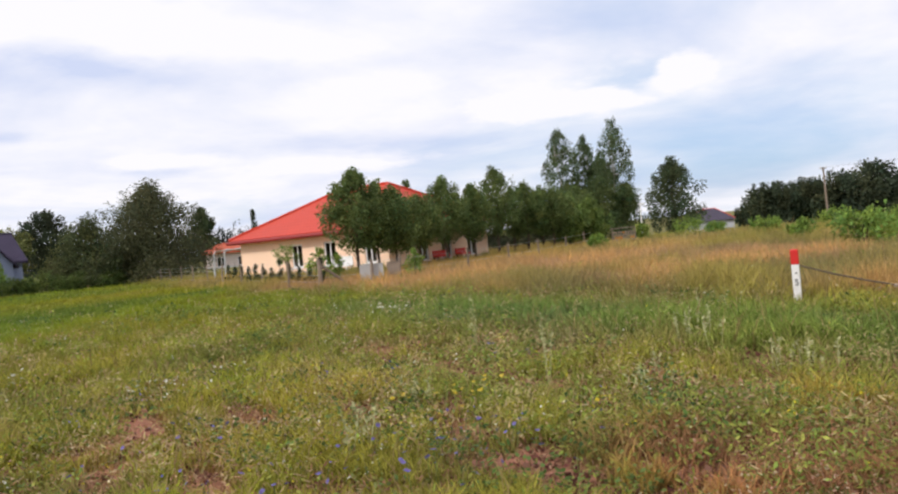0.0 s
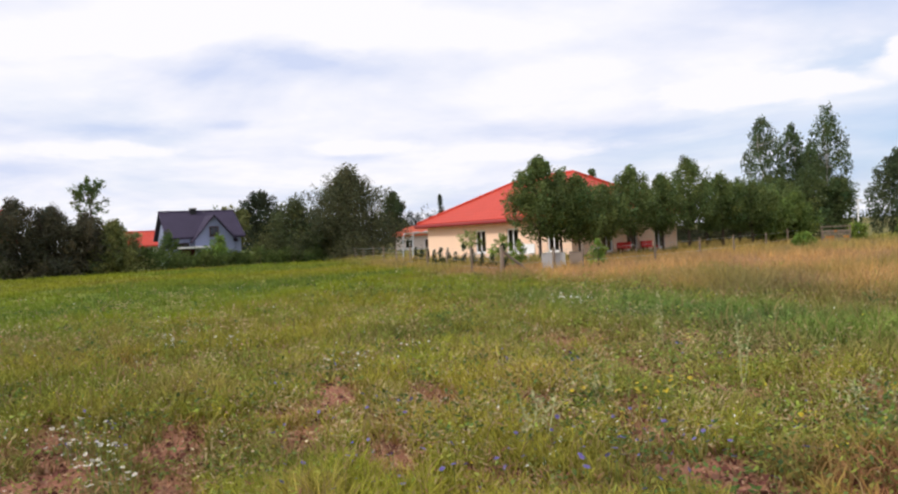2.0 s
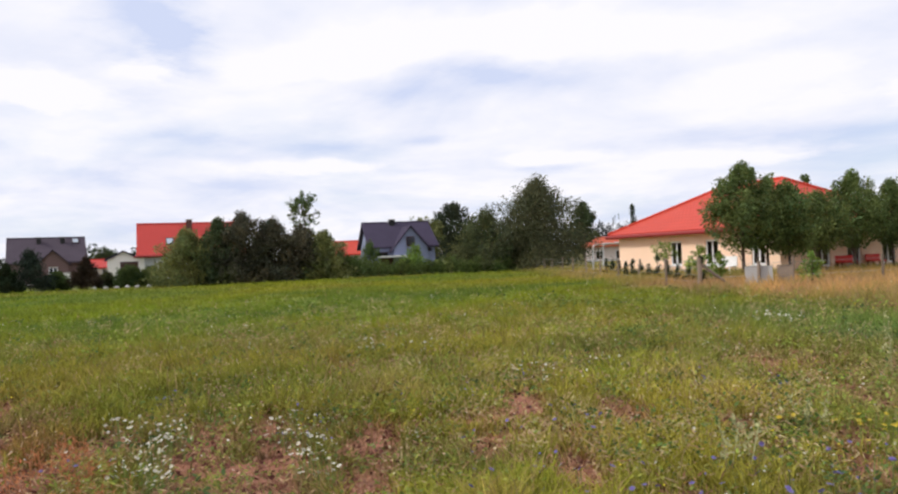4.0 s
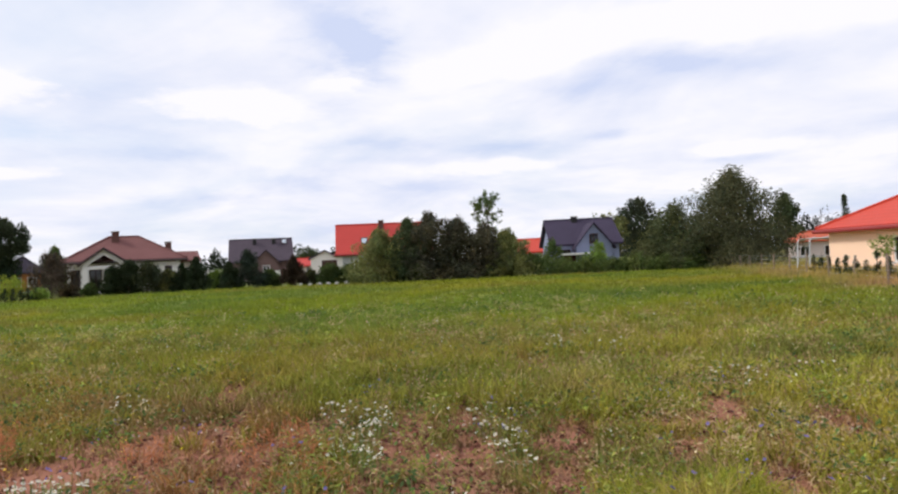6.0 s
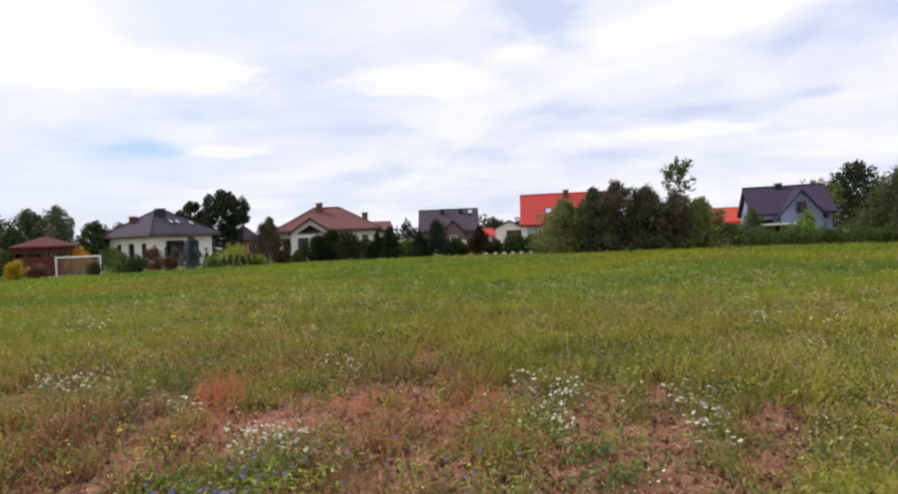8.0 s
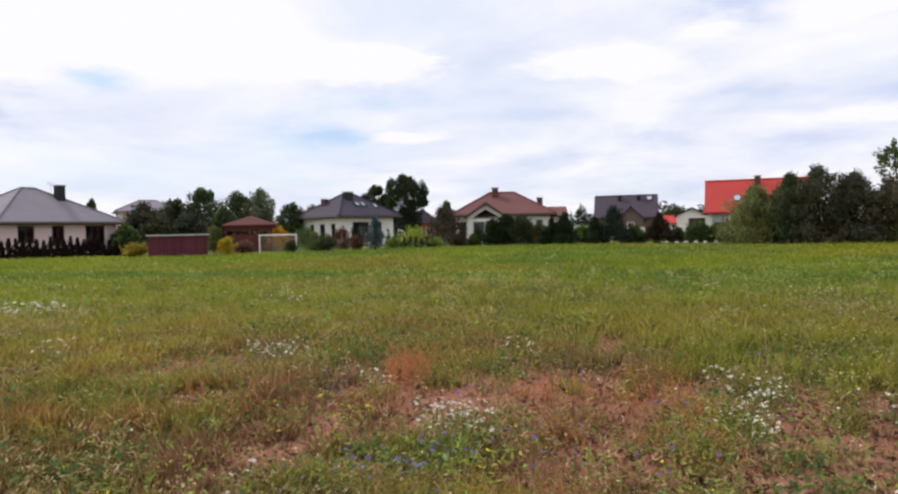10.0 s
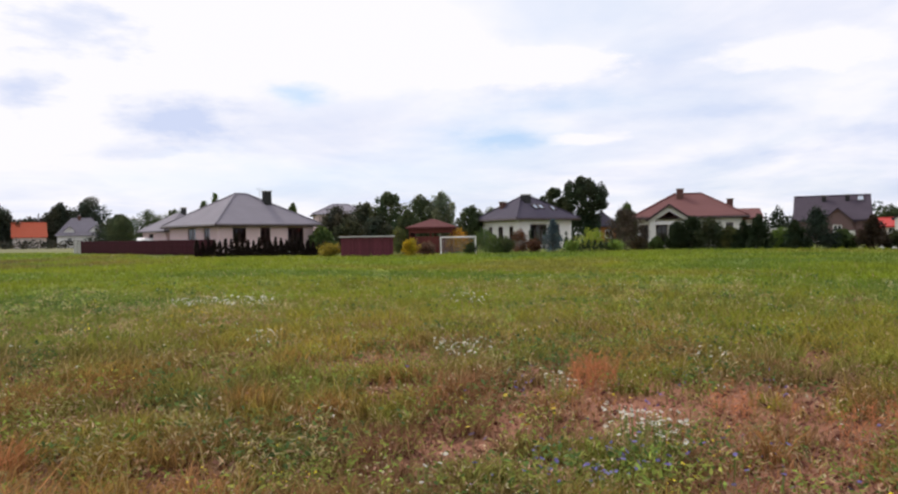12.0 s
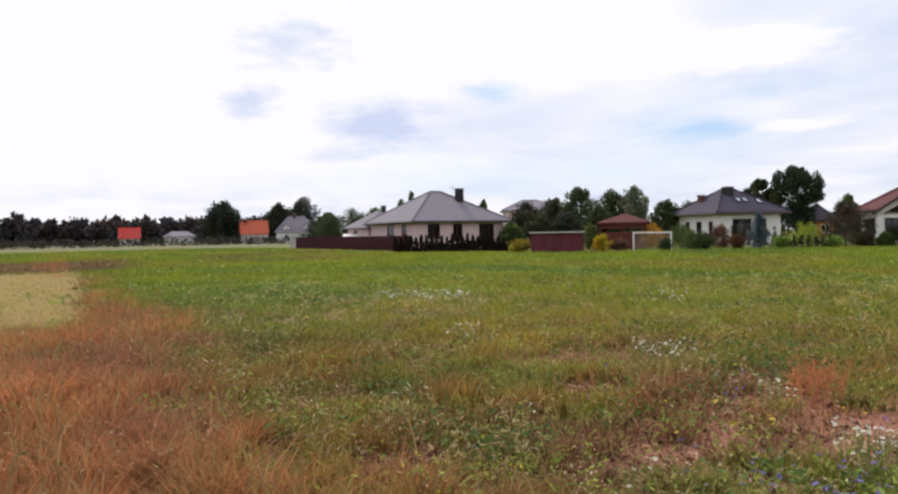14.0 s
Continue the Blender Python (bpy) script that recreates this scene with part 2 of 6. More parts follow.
# ---------------------------------------------------------------- mesh helpers
def part(name, source, mat, parent=None, label=""):
    """Links a bmesh or a mesh as one object, under its thing."""
    if isinstance(source, bmesh.types.BMesh):
        me = bpy.data.meshes.new(name)
        source.normal_update()
        source.to_mesh(me)
        source.free()
    else:
        me = source
    me.materials.append(mat)
    ob = new(name, me)
    if parent is not None:
        ob.parent = parent
    return tagged(ob, label)


def thing(name, label, category, m=None, group="", kind=""):
    ob = new(name)
    if m is not None:
        ob.matrix_world = m
    return tagged(ob, label, category, group, kind)


def box(bm, x0, x1, y0, y1, z0, z1, bevel=0.0):
    v = [bm.verts.new((x, y, z)) for z in (z0, z1) for x, y in ((x0, y0), (x1, y0), (x1, y1), (x0, y1))]
    fs = [bm.faces.new([v[i] for i in f]) for f in ((3, 2, 1, 0), (4, 5, 6, 7), (0, 1, 5, 4), (1, 2, 6, 5), (2, 3, 7, 6), (3, 0, 4, 7))]
    if bevel:
        bmesh.ops.bevel(bm, geom=list({e for f in fs for e in f.edges}), offset=bevel, segments=1, affect="EDGES")
    return v


def boxed(x0, x1, y0, y1, z0, z1, bevel=0.0):
    bm = bmesh.new()
    box(bm, x0, x1, y0, y1, z0, z1, bevel)
    return bm


def tube(bm, points, radii, sides=6):
    """A tapered tube along points, closed at its ends."""
    rings = []
    for i, p in enumerate(points):
        p = Vector(p)
        d = Vector(points[min(i + 1, len(points) - 1)]) - Vector(points[max(i - 1, 0)])
        d.normalize()
        a = d.orthogonal().normalized()
        b = d.cross(a)
        rings.append([bm.verts.new(p + (a * math.cos(k * math.tau / sides) + b * math.sin(k * math.tau / sides)) * radii[i]) for k in range(sides)])
    for r0, r1 in zip(rings, rings[1:]):
        best = min(range(sides), key=lambda s: sum((r0[k].co - r1[(k + s) % sides].co).length for k in range(sides)))
        for k in range(sides):
            bm.faces.new((r0[k], r0[(k + 1) % sides], r1[(k + 1 + best) % sides], r1[(k + best) % sides]))
    bm.faces.new(rings[0][::-1])
    bm.faces.new(rings[-1])


def solid(bm, points, faces):
    v = [bm.verts.new(p) for p in points]
    for f in faces:
        bm.faces.new([v[i] for i in f])


def array_mesh(name, verts, faces, tint):
    """A mesh from arrays: verts (n, 3), faces (m, k), tint (n, 3)."""
    me = bpy.data.meshes.new(name)
    n, (m, k) = len(verts), faces.shape
    me.vertices.add(n)
    me.vertices.foreach_set("co", np.ascontiguousarray(verts, dtype=np.float32).ravel())
    me.loops.add(m * k)
    me.loops.foreach_set("vertex_index", np.ascontiguousarray(faces, dtype=np.int32).ravel())
    me.polygons.add(m)
    me.polygons.foreach_set("loop_start", np.arange(0, m * k, k, dtype=np.int32))
    me.update(calc_edges=True)
    col = np.ones((n, 4), dtype=np.float32)
    col[:, :3] = tint
    at = me.color_attributes.new("tint", "FLOAT_COLOR", "POINT")
    at.data.foreach_set("color", col.ravel())
    return me


def spot(bearing, far):
    """The plan's place at a bearing (degrees left of +y) and a distance from where the walk starts."""
    a = radians(bearing)
    return -math.sin(a) * far, math.cos(a) * far


def ease(a, b, v):
    s = np.clip((v - a) / (b - a), 0, 1)
    return s * s * (3 - 2 * s)


def patchy(x, y, size, seed):
    """Smooth value noise in the plan, 0 to 1."""
    gx, gy = x / size, y / size
    ix, iy = np.floor(gx).astype(np.int64), np.floor(gy).astype(np.int64)
    fx, fy = gx - ix, gy - iy
    fx, fy = fx * fx * (3 - 2 * fx), fy * fy * (3 - 2 * fy)

    def h(a, b):
        q = (a * 374761393 + b * 668265263 + seed * 974634777) & 0xFFFFFFFF
        q = ((q ^ (q >> 13)) * 1274126177) & 0xFFFFFFFF
        return ((q ^ (q >> 16)) & 0xFFFF) / 65535.0
    return (h(ix, iy) * (1 - fx) + h(ix + 1, iy) * fx) * (1 - fy) + (h(ix, iy + 1) * (1 - fx) + h(ix + 1, iy + 1) * fx) * fy


# ---------------------------------------------------------------- ground and grass
EDGE_B = np.array([-60, 5, 24, 34, 44, 53, 62, 71, 80, 90, 98, 104, 108, 112, 116, 120, 126, 150], float)
EDGE_R = np.array([62, 60, 62, 60, 59, 62, 65, 66, 63, 61, 60, 64, 68, 80, 96, 120, 125, 125], float)
# the board fence: its near end, and its run away from the field
FENCE_A, FENCE_RUN, FENCE_LONG = (-65.2, -20.7), (-0.716, -0.698), 36.0


def land(x, y):
    """Height of the ground: level, falling away beyond the rough lot."""
    s = x * 0.375 + y * 0.927
    b = np.degrees(np.arctan2(-x, y))
    w = ease(-2, 14, -b) * (np.abs(b) < 100)
    r = np.hypot(x, y)
    z = -np.clip(0.03 * (s - 52), 0, 4.5) * w
    z = z + (patchy(x, y, 1.1, 3) - 0.5) * 0.07 * ease(60, 20, r) + (patchy(x, y, 0.35, 5) - 0.5) * 0.035 * ease(14, 8, r)
    return z


# worn places of the meadow: x, y, size
WORN = [(1.2, 4.1, 0.35), (0.3, 4.4, 0.5), (-3.1, 6.4, 0.45), (-2.1, 6.5, 0.4), (-2.9, 5.2, 0.4), (-5.3, 4.2, 0.5), (-4.3, 4.2, 0.45), (-3.9, 4.85, 0.5), (-2.0, 4.7, 0.35), (-6.5, 1.2, 0.6), (-6.7, 1.9, 0.5), (-7.0, 2.6, 0.5), (-5.6, 2.1, 0.5),
        (-5.1, 3.9, 0.45), (-4.4, 3.2, 0.5), (-3.2, 3.9, 0.4), (-4.5, 2.1, 0.5), (-7.4, -0.7, 0.45), (-5.4, -0.2, 0.5), (-5.7, 2.5, 0.5), (-5.7, 0.1, 0.4), (-9.0, -0.2, 0.4)]


def zones(x, y):
    """Soil colour, blade colour, blade height and cover at places of the plan."""
    r = np.hypot(x, y)
    b = np.degrees(np.arctan2(-x, y))
    b = np.where(b < -90, b + 360, b)
    along, s = -0.548 * (x - 5) + 0.837 * (y - 11), 0.837 * (x - 5) + 0.548 * (y - 11)
    n1, n2, n3, n4 = (patchy(x, y, z, k) for z, k in ((7.0, 1), (2.2, 2), (0.7, 4), (16.0, 9)))

    def c(*v):
        return np.array(v, float)[None, :]

    def blend(a, bb, t):
        return a + (bb - a) * np.clip(t, 0, 1)[:, None]

    lush, olive, straw = c(0.185, 0.265, 0.030), c(0.280, 0.262, 0.050), c(0.42, 0.30, 0.13)
    col = np.repeat(olive, len(x), 0)
    far = ease(12, 26, r + (n1 - 0.5) * 10)
    col = blend(col, lush, far * 0.85 + ease(0.5, 0.8, n2) * 0.5)
    col = blend(col, straw, ease(0.55, 0.95, 0.6 * n3 + 0.4 * n2) * (0.75 - 0.55 * far))
    high = 0.10 + 0.10 * n1 + 0.05 * far + 0.08 * n3
    cover = 0.75 + 0.25 * far + 0 * x
    # yellowish far-left stretch of the sown field
    col = blend(col, c(0.33, 0.29, 0.035), (0.25 + 0.75 * ease(0.35, 0.7, n4)) * far * (0.22 + 0.33 * ease(95, 55, b)))
    n5 = patchy(x * 0.6 + y * 0.8, (x * 0.8 - y * 0.6) * 2.0, 9.0, 15)
    col = blend(col, c(0.115, 0.195, 0.045), ease(0.55, 0.8, n5) * 0.55)
    col = blend(col, c(0.27, 0.215, 0.055), ease(0.42, 0.15, n5) * 0.5)
    # extra brightness put into the colour of near grass at bearings below 50
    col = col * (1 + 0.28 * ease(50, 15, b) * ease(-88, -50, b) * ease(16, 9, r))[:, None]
    # worn, reddish bare rows close by, along the lot line
    rows = patchy(along * 0.42, s * 2.2, 1.0, 6) * 0.46 + patchy(x, y, 0.30, 7) * 0.30 + patchy(x, y, 2.2, 14) * 0.24
    sunny = ease(20, 60, b) * ease(262, 200, b) * 0.03 - ease(-5, -20, b) * 0.02
    bare = ease(0.56, 0.68, rows + sunny) * ease(13.0, 7.0, r + (n2 - 0.5) * 5)
    for wx, wy, size in WORN:
        wa, ws = -0.548 * (wx - 5) + 0.837 * (wy - 11), 0.837 * (wx - 5) + 0.548 * (wy - 11)
        spot_ = np.exp(-((along - wa) / (1.7 * size)) ** 2 - ((s - ws) / (0.65 * size)) ** 2)
        bare = np.maximum(bare, ease(0.52, 0.85, spot_ * 0.75 + 0.55 * patchy(x, y, 0.26, 16)))
    rusty = ease(35, 75, b) * ease(262, 190, b) * ease(14, 6, r) * np.clip(ease(0.33, 0.66, n2 * 0.5 + n3 * 0.5) + 0.35 * ease(85, 112, b), 0, 1)
    col = blend(col, c(0.33, 0.140, 0.072), rusty * 0.82)
    cover = cover * (1 - 0.82 * bare)
    high = high * (1 - 0.45 * bare)
    col = blend(col, c(0.38, 0.20, 0.11), bare * 0.75)
    # a dry reddish corner where the lot line comes close
    corner = np.exp(-((x - 2.2) / 1.5) ** 2 - ((y - 4.2) / 1.1) ** 2)
    col = blend(col, c(0.44, 0.205, 0.105), ease(0.2, 0.6, corner * 0.8 + 0.5 * (n3 - 0.5)) * 0.9)
    # ripe grass of the rough lot beyond the stakes, and the rank green strip before it
    dry = ease(0.0, 1.6, s + (n2 - 0.5) * 2.0 + 2.2 * ease(16, 24, r) * (b < 40))
    green_strip = np.exp(-((s + 2.4 + (n2 - 0.5)) / 2.0) ** 2) * ease(5, 9, r) * ease(22, 14, r) * ease(60, 20, b) * (b < 60) * (b > -90)
    col = blend(col, c(0.150, 0.25, 0.075), green_strip * 0.8)
    high = high + green_strip * 0.14
    cover = np.maximum(cover, green_strip)
    tan = blend(np.repeat(c(0.55, 0.345, 0.165), len(x), 0), c(0.26, 0.26, 0.07), ease(0.42, 0.66, n1 * 0.55 + n2 * 0.45) * 0.75)
    tan = blend(tan, c(0.28, 0.29, 0.075), ease(26, 44, r) * 0.45)
    col = blend(col, tan, dry)
    high = high * (1 - dry) + dry * (0.42 + 0.22 * n2)
    cover = np.maximum(cover, dry)
    # russet seeding grass beside the mown track
    bound = np.interp(r, [3.5, 5.1, 6.5, 8.9, 11.9, 14.2, 20, 23, 36], [112, 119, 123, 129, 125, 124.5, 129, 132, 132.5])
    red = ease(-2.5, 2.5, b - bound + (n2 - 0.5) * 5 + (n3 - 0.5) * 4) * ease(40, 30, r) * ease(230, 170, b)
    red = np.maximum(red, ease(95, 116, b) * ease(230, 170, b) * ease(6.5, 4.0, r) * 0.3)
    col = blend(col, c(0.43, 0.195, 0.100), red * (0.72 + 0.28 * n3))
    high = high + red * 0.14
    cover = np.maximum(cover, red * 0.9)
    mown = ease(131.0, 133.5, b + (n2 - 0.5) * 1.5) * ease(13, 16, r) * ease(43, 39, r) * ease(260, 200, b)
    col = blend(col, c(0.28, 0.21, 0.06), mown)
    high = high * (1 - 0.85 * mown)
    cover = cover * (1 - 0.75 * mown)
    brown = np.maximum(ease(127, 131, b) * ease(40, 45, r) * ease(70, 56, r), 0.7 * ease(112, 116, b) * ease(126, 121, b) * ease(47, 52, r) * ease(84, 70, r) * ease(0.25, 0.6, n1))
    col = blend(col, c(0.20, 0.13, 0.07), brown)
    # strips behind the field
    edge = np.interp(b, EDGE_B, EDGE_R)
    out = ease(-1.0, 1.0, r - edge) * (s < 0.5)
    cover = np.where(r > edge, 0, cover)
    soil = blend(np.repeat(c(0.29, 0.110, 0.078), len(x), 0), c(0.16, 0.095, 0.05), n3)
    soil = blend(soil, c(0.37, 0.175, 0.12), bare * n2)
    thick = np.clip(cover, 0, 1) * (0.50 + 0.45 * ease(6, 25, r))
    soil = blend(soil, col * 0.8, thick)
    lawn = blend(np.repeat(c(0.115, 0.155, 0.032), len(x), 0), c(0.17, 0.17, 0.05), n2)
    soil = blend(soil, lawn, out)
    soil = blend(soil, c(0.25, 0.18, 0.055), mown)
    ax, ay = x - FENCE_A[0], y - FENCE_A[1]
    run, off = ax * FENCE_RUN[0] + ay * FENCE_RUN[1], -ax * FENCE_RUN[1] + ay * FENCE_RUN[0]
    sand = np.exp(-((off - 1.3) / 0.8) ** 2) * ease(-3, 0, run) * ease(30, 25, run)
    soil = blend(soil, c(0.50, 0.40, 0.30), sand)
    pale = ease(122, 136, r) * ease(113, 118, b)
    soil = blend(soil, c(0.175, 0.17, 0.085), pale)
    soil = blend(soil, c(0.13, 0.16, 0.04), dry * ease(40, 55, r) * 0.7)
    return soil, col, high, cover


def make_ground():
    rings = np.concatenate([[0.0], 0.8 * 1.0265 ** np.arange(312)])
    turns = 360
    a = np.arange(turns) * math.tau / turns
    R, A = np.meshgrid(rings, a, indexing="ij")
    x, y = (-np.sin(A) * R).ravel(), (np.cos(A) * R).ravel()
    verts = np.stack([x, y, land(x, y)], 1)
    i, j = np.meshgrid(np.arange(len(rings) - 1), np.arange(turns), indexing="ij")
    k = (j + 1) % turns
    faces = np.stack([i * turns + j, i * turns + k, (i + 1) * turns + k, (i + 1) * turns + j], -1).reshape(-1, 4)[:, ::-1]
    soil, *_ = zones(x, y)
    me = array_mesh("ground", verts, faces, soil)
    for p in me.polygons:
        p.use_smooth = True
    me.materials.append(M_GROUND)
    tagged(new("ground", me), "level meadow ground of reddish sandy soil and thin turf", "ground", kind="structure")


make_ground()


def scatter(count, r0, r1, seed, b0=-42.0, b1=146.0):
    """Places in a sector, as many to each doubling of the distance."""
    rng = np.random.RandomState(seed)
    r = r0 * (r1 / r0) ** rng.rand(count)
    b = np.radians(b0 + (b1 - b0) * rng.rand(count))
    return -np.sin(b) * r, np.cos(b) * r, r, rng


def blades(name, label, count, r0, r1, seed, fine, b0=-42.0, b1=146.0):
    x, y, r, rng = scatter(count, r0, r1, seed, b0, b1)
    # draw to tufts
    x = x + (patchy(x, y, 0.23, seed + 60) - 0.5) * 0.30
    y = y + (patchy(x, y, 0.23, seed + 61) - 0.5) * 0.30
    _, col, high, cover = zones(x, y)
    tuft, tuft2, drift = patchy(x, y, 0.42, seed + 62), patchy(x, y, 0.95, seed + 63), patchy(x, y, 2.8, seed + 64)
    keep = rng.rand(count) < cover * (0.25 + 0.75 * ease(0.2, 0.6, 0.6 * tuft + 0.4 * tuft2))
    x, y, r, col, high, tuft, tuft2, drift = (v[keep] for v in (x, y, r, col, high, tuft, tuft2, drift))
    n = len(x)
    soft = ease(7, 24, r)
    h = high * (0.45 + 0.9 * rng.rand(n)) * (0.45 + 1.1 * (0.6 * tuft + 0.4 * tuft2)) * (1 - 0.25 * soft)
    stalk = rng.rand(n) < 0.03 * (1 - 0.85 * soft)
    h = np.where(stalk, h * 1.7, h)
    w = (0.0024 + 0.00066 * r) * (0.6 + 0.8 * rng.rand(n)) * np.where(stalk, 0.7, 1)
    vary = 0.8 - 0.5 * soft
    col = col * (1 - vary / 2 + vary * rng.rand(n))[:, None]
    # each tuft has its own green, from dark to yellowish
    hue = ease(0.25, 0.75, 0.5 * tuft2 + 0.3 * drift + 0.2 * tuft)
    col = col * (1 + (hue - 0.5)[:, None] * np.array([[0.42, 0.34, -0.1]]))
    pale = (rng.rand(n) < 0.06 * (1 - soft))[:, None]
    col = np.where(pale, col * 0.5 + np.array([[0.20, 0.15, 0.06]]), col)
    col = np.where(stalk[:, None], np.array([[0.34, 0.25, 0.11]]) * (0.7 + 0.6 * rng.rand(n))[:, None], col)
    t = rng.rand(n) * math.tau
    sx, sy = np.cos(t) * w, np.sin(t) * w
    lean = h * (0.2 + 0.9 * rng.rand(n) ** 1.5)
    q = rng.rand(n) * math.tau
    lx, ly = np.cos(q) * lean, np.sin(q) * lean
    z = land(x, y) - 0.01
    if fine:
        rows = [(-1, 0, 0.0), (1, 0, 0.0), (-0.8, 0.35, 0.6), (0.8, 0.35, 0.6), (0, 1.0, 1.0)]
        faces = np.array([(0, 1, 3), (0, 3, 2), (2, 3, 4)])
    else:
        rows = [(-1, 0, 0.0), (1, 0, 0.0), (0, 1.0, 1.0)]
        faces = np.array([(0, 1, 2)])
    V = np.stack([np.stack([x + sx * a + lx * l, y + sy * a + ly * l, z + h * u * (1 - 0.12 * l)], 1) for a, l, u in rows], 1)
    F = (faces[None] + (np.arange(n) * len(rows))[:, None, None]).reshape(-1, 3)
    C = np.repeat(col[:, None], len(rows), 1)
    # shade low in the turf, painted in: root vertices take 0.8 of the colour
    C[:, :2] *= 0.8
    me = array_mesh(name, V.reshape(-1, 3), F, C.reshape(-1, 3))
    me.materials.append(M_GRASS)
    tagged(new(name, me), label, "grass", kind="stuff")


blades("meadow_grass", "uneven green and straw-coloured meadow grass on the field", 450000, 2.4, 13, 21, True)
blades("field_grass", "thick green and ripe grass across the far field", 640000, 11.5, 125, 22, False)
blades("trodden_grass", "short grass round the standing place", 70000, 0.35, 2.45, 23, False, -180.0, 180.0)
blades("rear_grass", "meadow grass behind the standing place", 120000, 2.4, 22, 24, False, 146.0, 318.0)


def weeds(name, label, plants, r0, r1, seed, leaves, size, colors, where=None, bearings=(-42.0, 146.0), stem=0.12, spread=0.10, thin=0.3, anywhere=False):
    """Small broad-leaved plants or flower heads: flat faces round a short stem."""
    x, y, r, rng = scatter(plants, r0, r1, seed, *bearings)
    _, col, high, cover = zones(x, y)
    keep = (anywhere | (rng.rand(plants) < cover * 1.3)) & ((patchy(x, y, 1.4, seed + 5) * 0.6 + patchy(x, y, 0.4, seed + 6) * 0.4) > (where if where else 0.45))
    x, y, r = x[keep], y[keep], r[keep]
    n = len(x)
    X, Y = np.repeat(x, leaves), np.repeat(y, leaves)
    m = n * leaves
    h = stem * (0.4 + 1.0 * np.repeat(rng.rand(n), leaves)) * (0.35 + 0.65 * rng.rand(m))
    t, q = rng.rand(m) * math.tau, spread * rng.rand(m) ** 0.6
    p = np.stack([X + np.cos(t) * q, Y + np.sin(t) * q, land(X, Y) + h], 1)
    a = np.stack([np.cos(t), np.sin(t), 0.6 * rng.randn(m)], 1)
    a /= np.linalg.norm(a, axis=1)[:, None]
    b = np.cross(a, np.stack([0.5 * rng.randn(m), 0.5 * rng.randn(m), np.ones(m)], 1))
    b /= np.linalg.norm(b, axis=1)[:, None]
    s = (size * (0.5 + rng.rand(m)) * (0.8 + 0.05 * np.repeat(r, leaves)))[:, None]
    V = np.stack([p, p + (a * 0.5 + b * thin) * s, p + a * s, p + (a * 0.5 - b * thin) * s], 1).reshape(-1, 3)
    k = np.array(colors)[rng.randint(len(colors), size=n)]
    C = np.repeat(np.repeat(k, leaves, 0) * (0.7 + 0.6 * rng.rand(m))[:, None], 4, 0)
    me = array_mesh(name, V, np.arange(m * 4).reshape(-1, 4), C)
    me.materials.append(M_GRASS)
    tagged(new(name, me), label, "weeds", kind="stuff")


weeds("meadow_weeds", "low broad-leaved green weeds among the grass", 15000, 2.8, 24, 41, 11, 0.034, [(0.20, 0.26, 0.06), (0.17, 0.23, 0.07), (0.27, 0.27, 0.07)])
weeds("leafy_tussocks", "larger leafy yellow-green tussocks in the meadow", 5200, 3.0, 26, 51, 24, 0.046, [(0.27, 0.31, 0.06), (0.21, 0.28, 0.055), (0.31, 0.31, 0.08)], 0.5, stem=0.26, spread=0.17, thin=0.1)
weeds("dry_tufts", "dry pinkish-brown tufts in the meadow", 4400, 3.0, 18, 52, 18, 0.055, [(0.42, 0.25, 0.15), (0.33, 0.16, 0.10), (0.50, 0.36, 0.21)], 0.42, stem=0.16, spread=0.2, thin=0.07, anywhere=True)
weeds("straw_tufts", "pale straw-coloured dead tufts standing in the meadow", 4200, 5.0, 24, 57, 16, 0.055, [(0.55, 0.44, 0.24), (0.48, 0.34, 0.20), (0.42, 0.38, 0.16)], 0.53, stem=0.26, spread=0.13, thin=0.08)
weeds("dark_herbs", "dark green broad-leaved herbs in clumps", 4400, 4.0, 26, 58, 16, 0.048, [(0.10, 0.17, 0.045), (0.13, 0.20, 0.06), (0.09, 0.14, 0.05)], 0.54, stem=0.2, spread=0.17, thin=0.24)
weeds("bright_herbs", "bright yellow-green leafy herbs in clumps", 3000, 4.0, 26, 59, 16, 0.040, [(0.32, 0.40, 0.07), (0.27, 0.38, 0.08), (0.38, 0.40, 0.09)], 0.55, stem=0.24, spread=0.15, thin=0.2)
weeds("seed_heads", "dry pinkish and straw seed heads over the meadow", 14000, 2.8, 30, 43, 4, 0.02, [(0.55, 0.40, 0.27), (0.50, 0.30, 0.22), (0.60, 0.52, 0.33)], 0.5, stem=0.28, spread=0.06)
weeds("stone_crumbs", "reddish crumbs of dry soil and litter", 15000, 2.6, 10, 44, 4, 0.032, [(0.36, 0.18, 0.12), (0.15, 0.07, 0.05), (0.48, 0.30, 0.20)], 0.3, stem=0.025, spread=0.2, anywhere=True)
weeds("soil_clods", "dark clods of dry reddish earth", 9000, 2.8, 11, 53, 4, 0.05, [(0.11, 0.042, 0.035), (0.17, 0.07, 0.055), (0.34, 0.18, 0.13)], 0.3, stem=0.02, spread=0.12, thin=0.4, anywhere=True)
weeds("yellow_specks", "tiny yellow flowers scattered through the grass", 2200, 4, 20, 45, 3, 0.02, [(0.75, 0.62, 0.05)], 0.55, stem=0.25, spread=0.05)
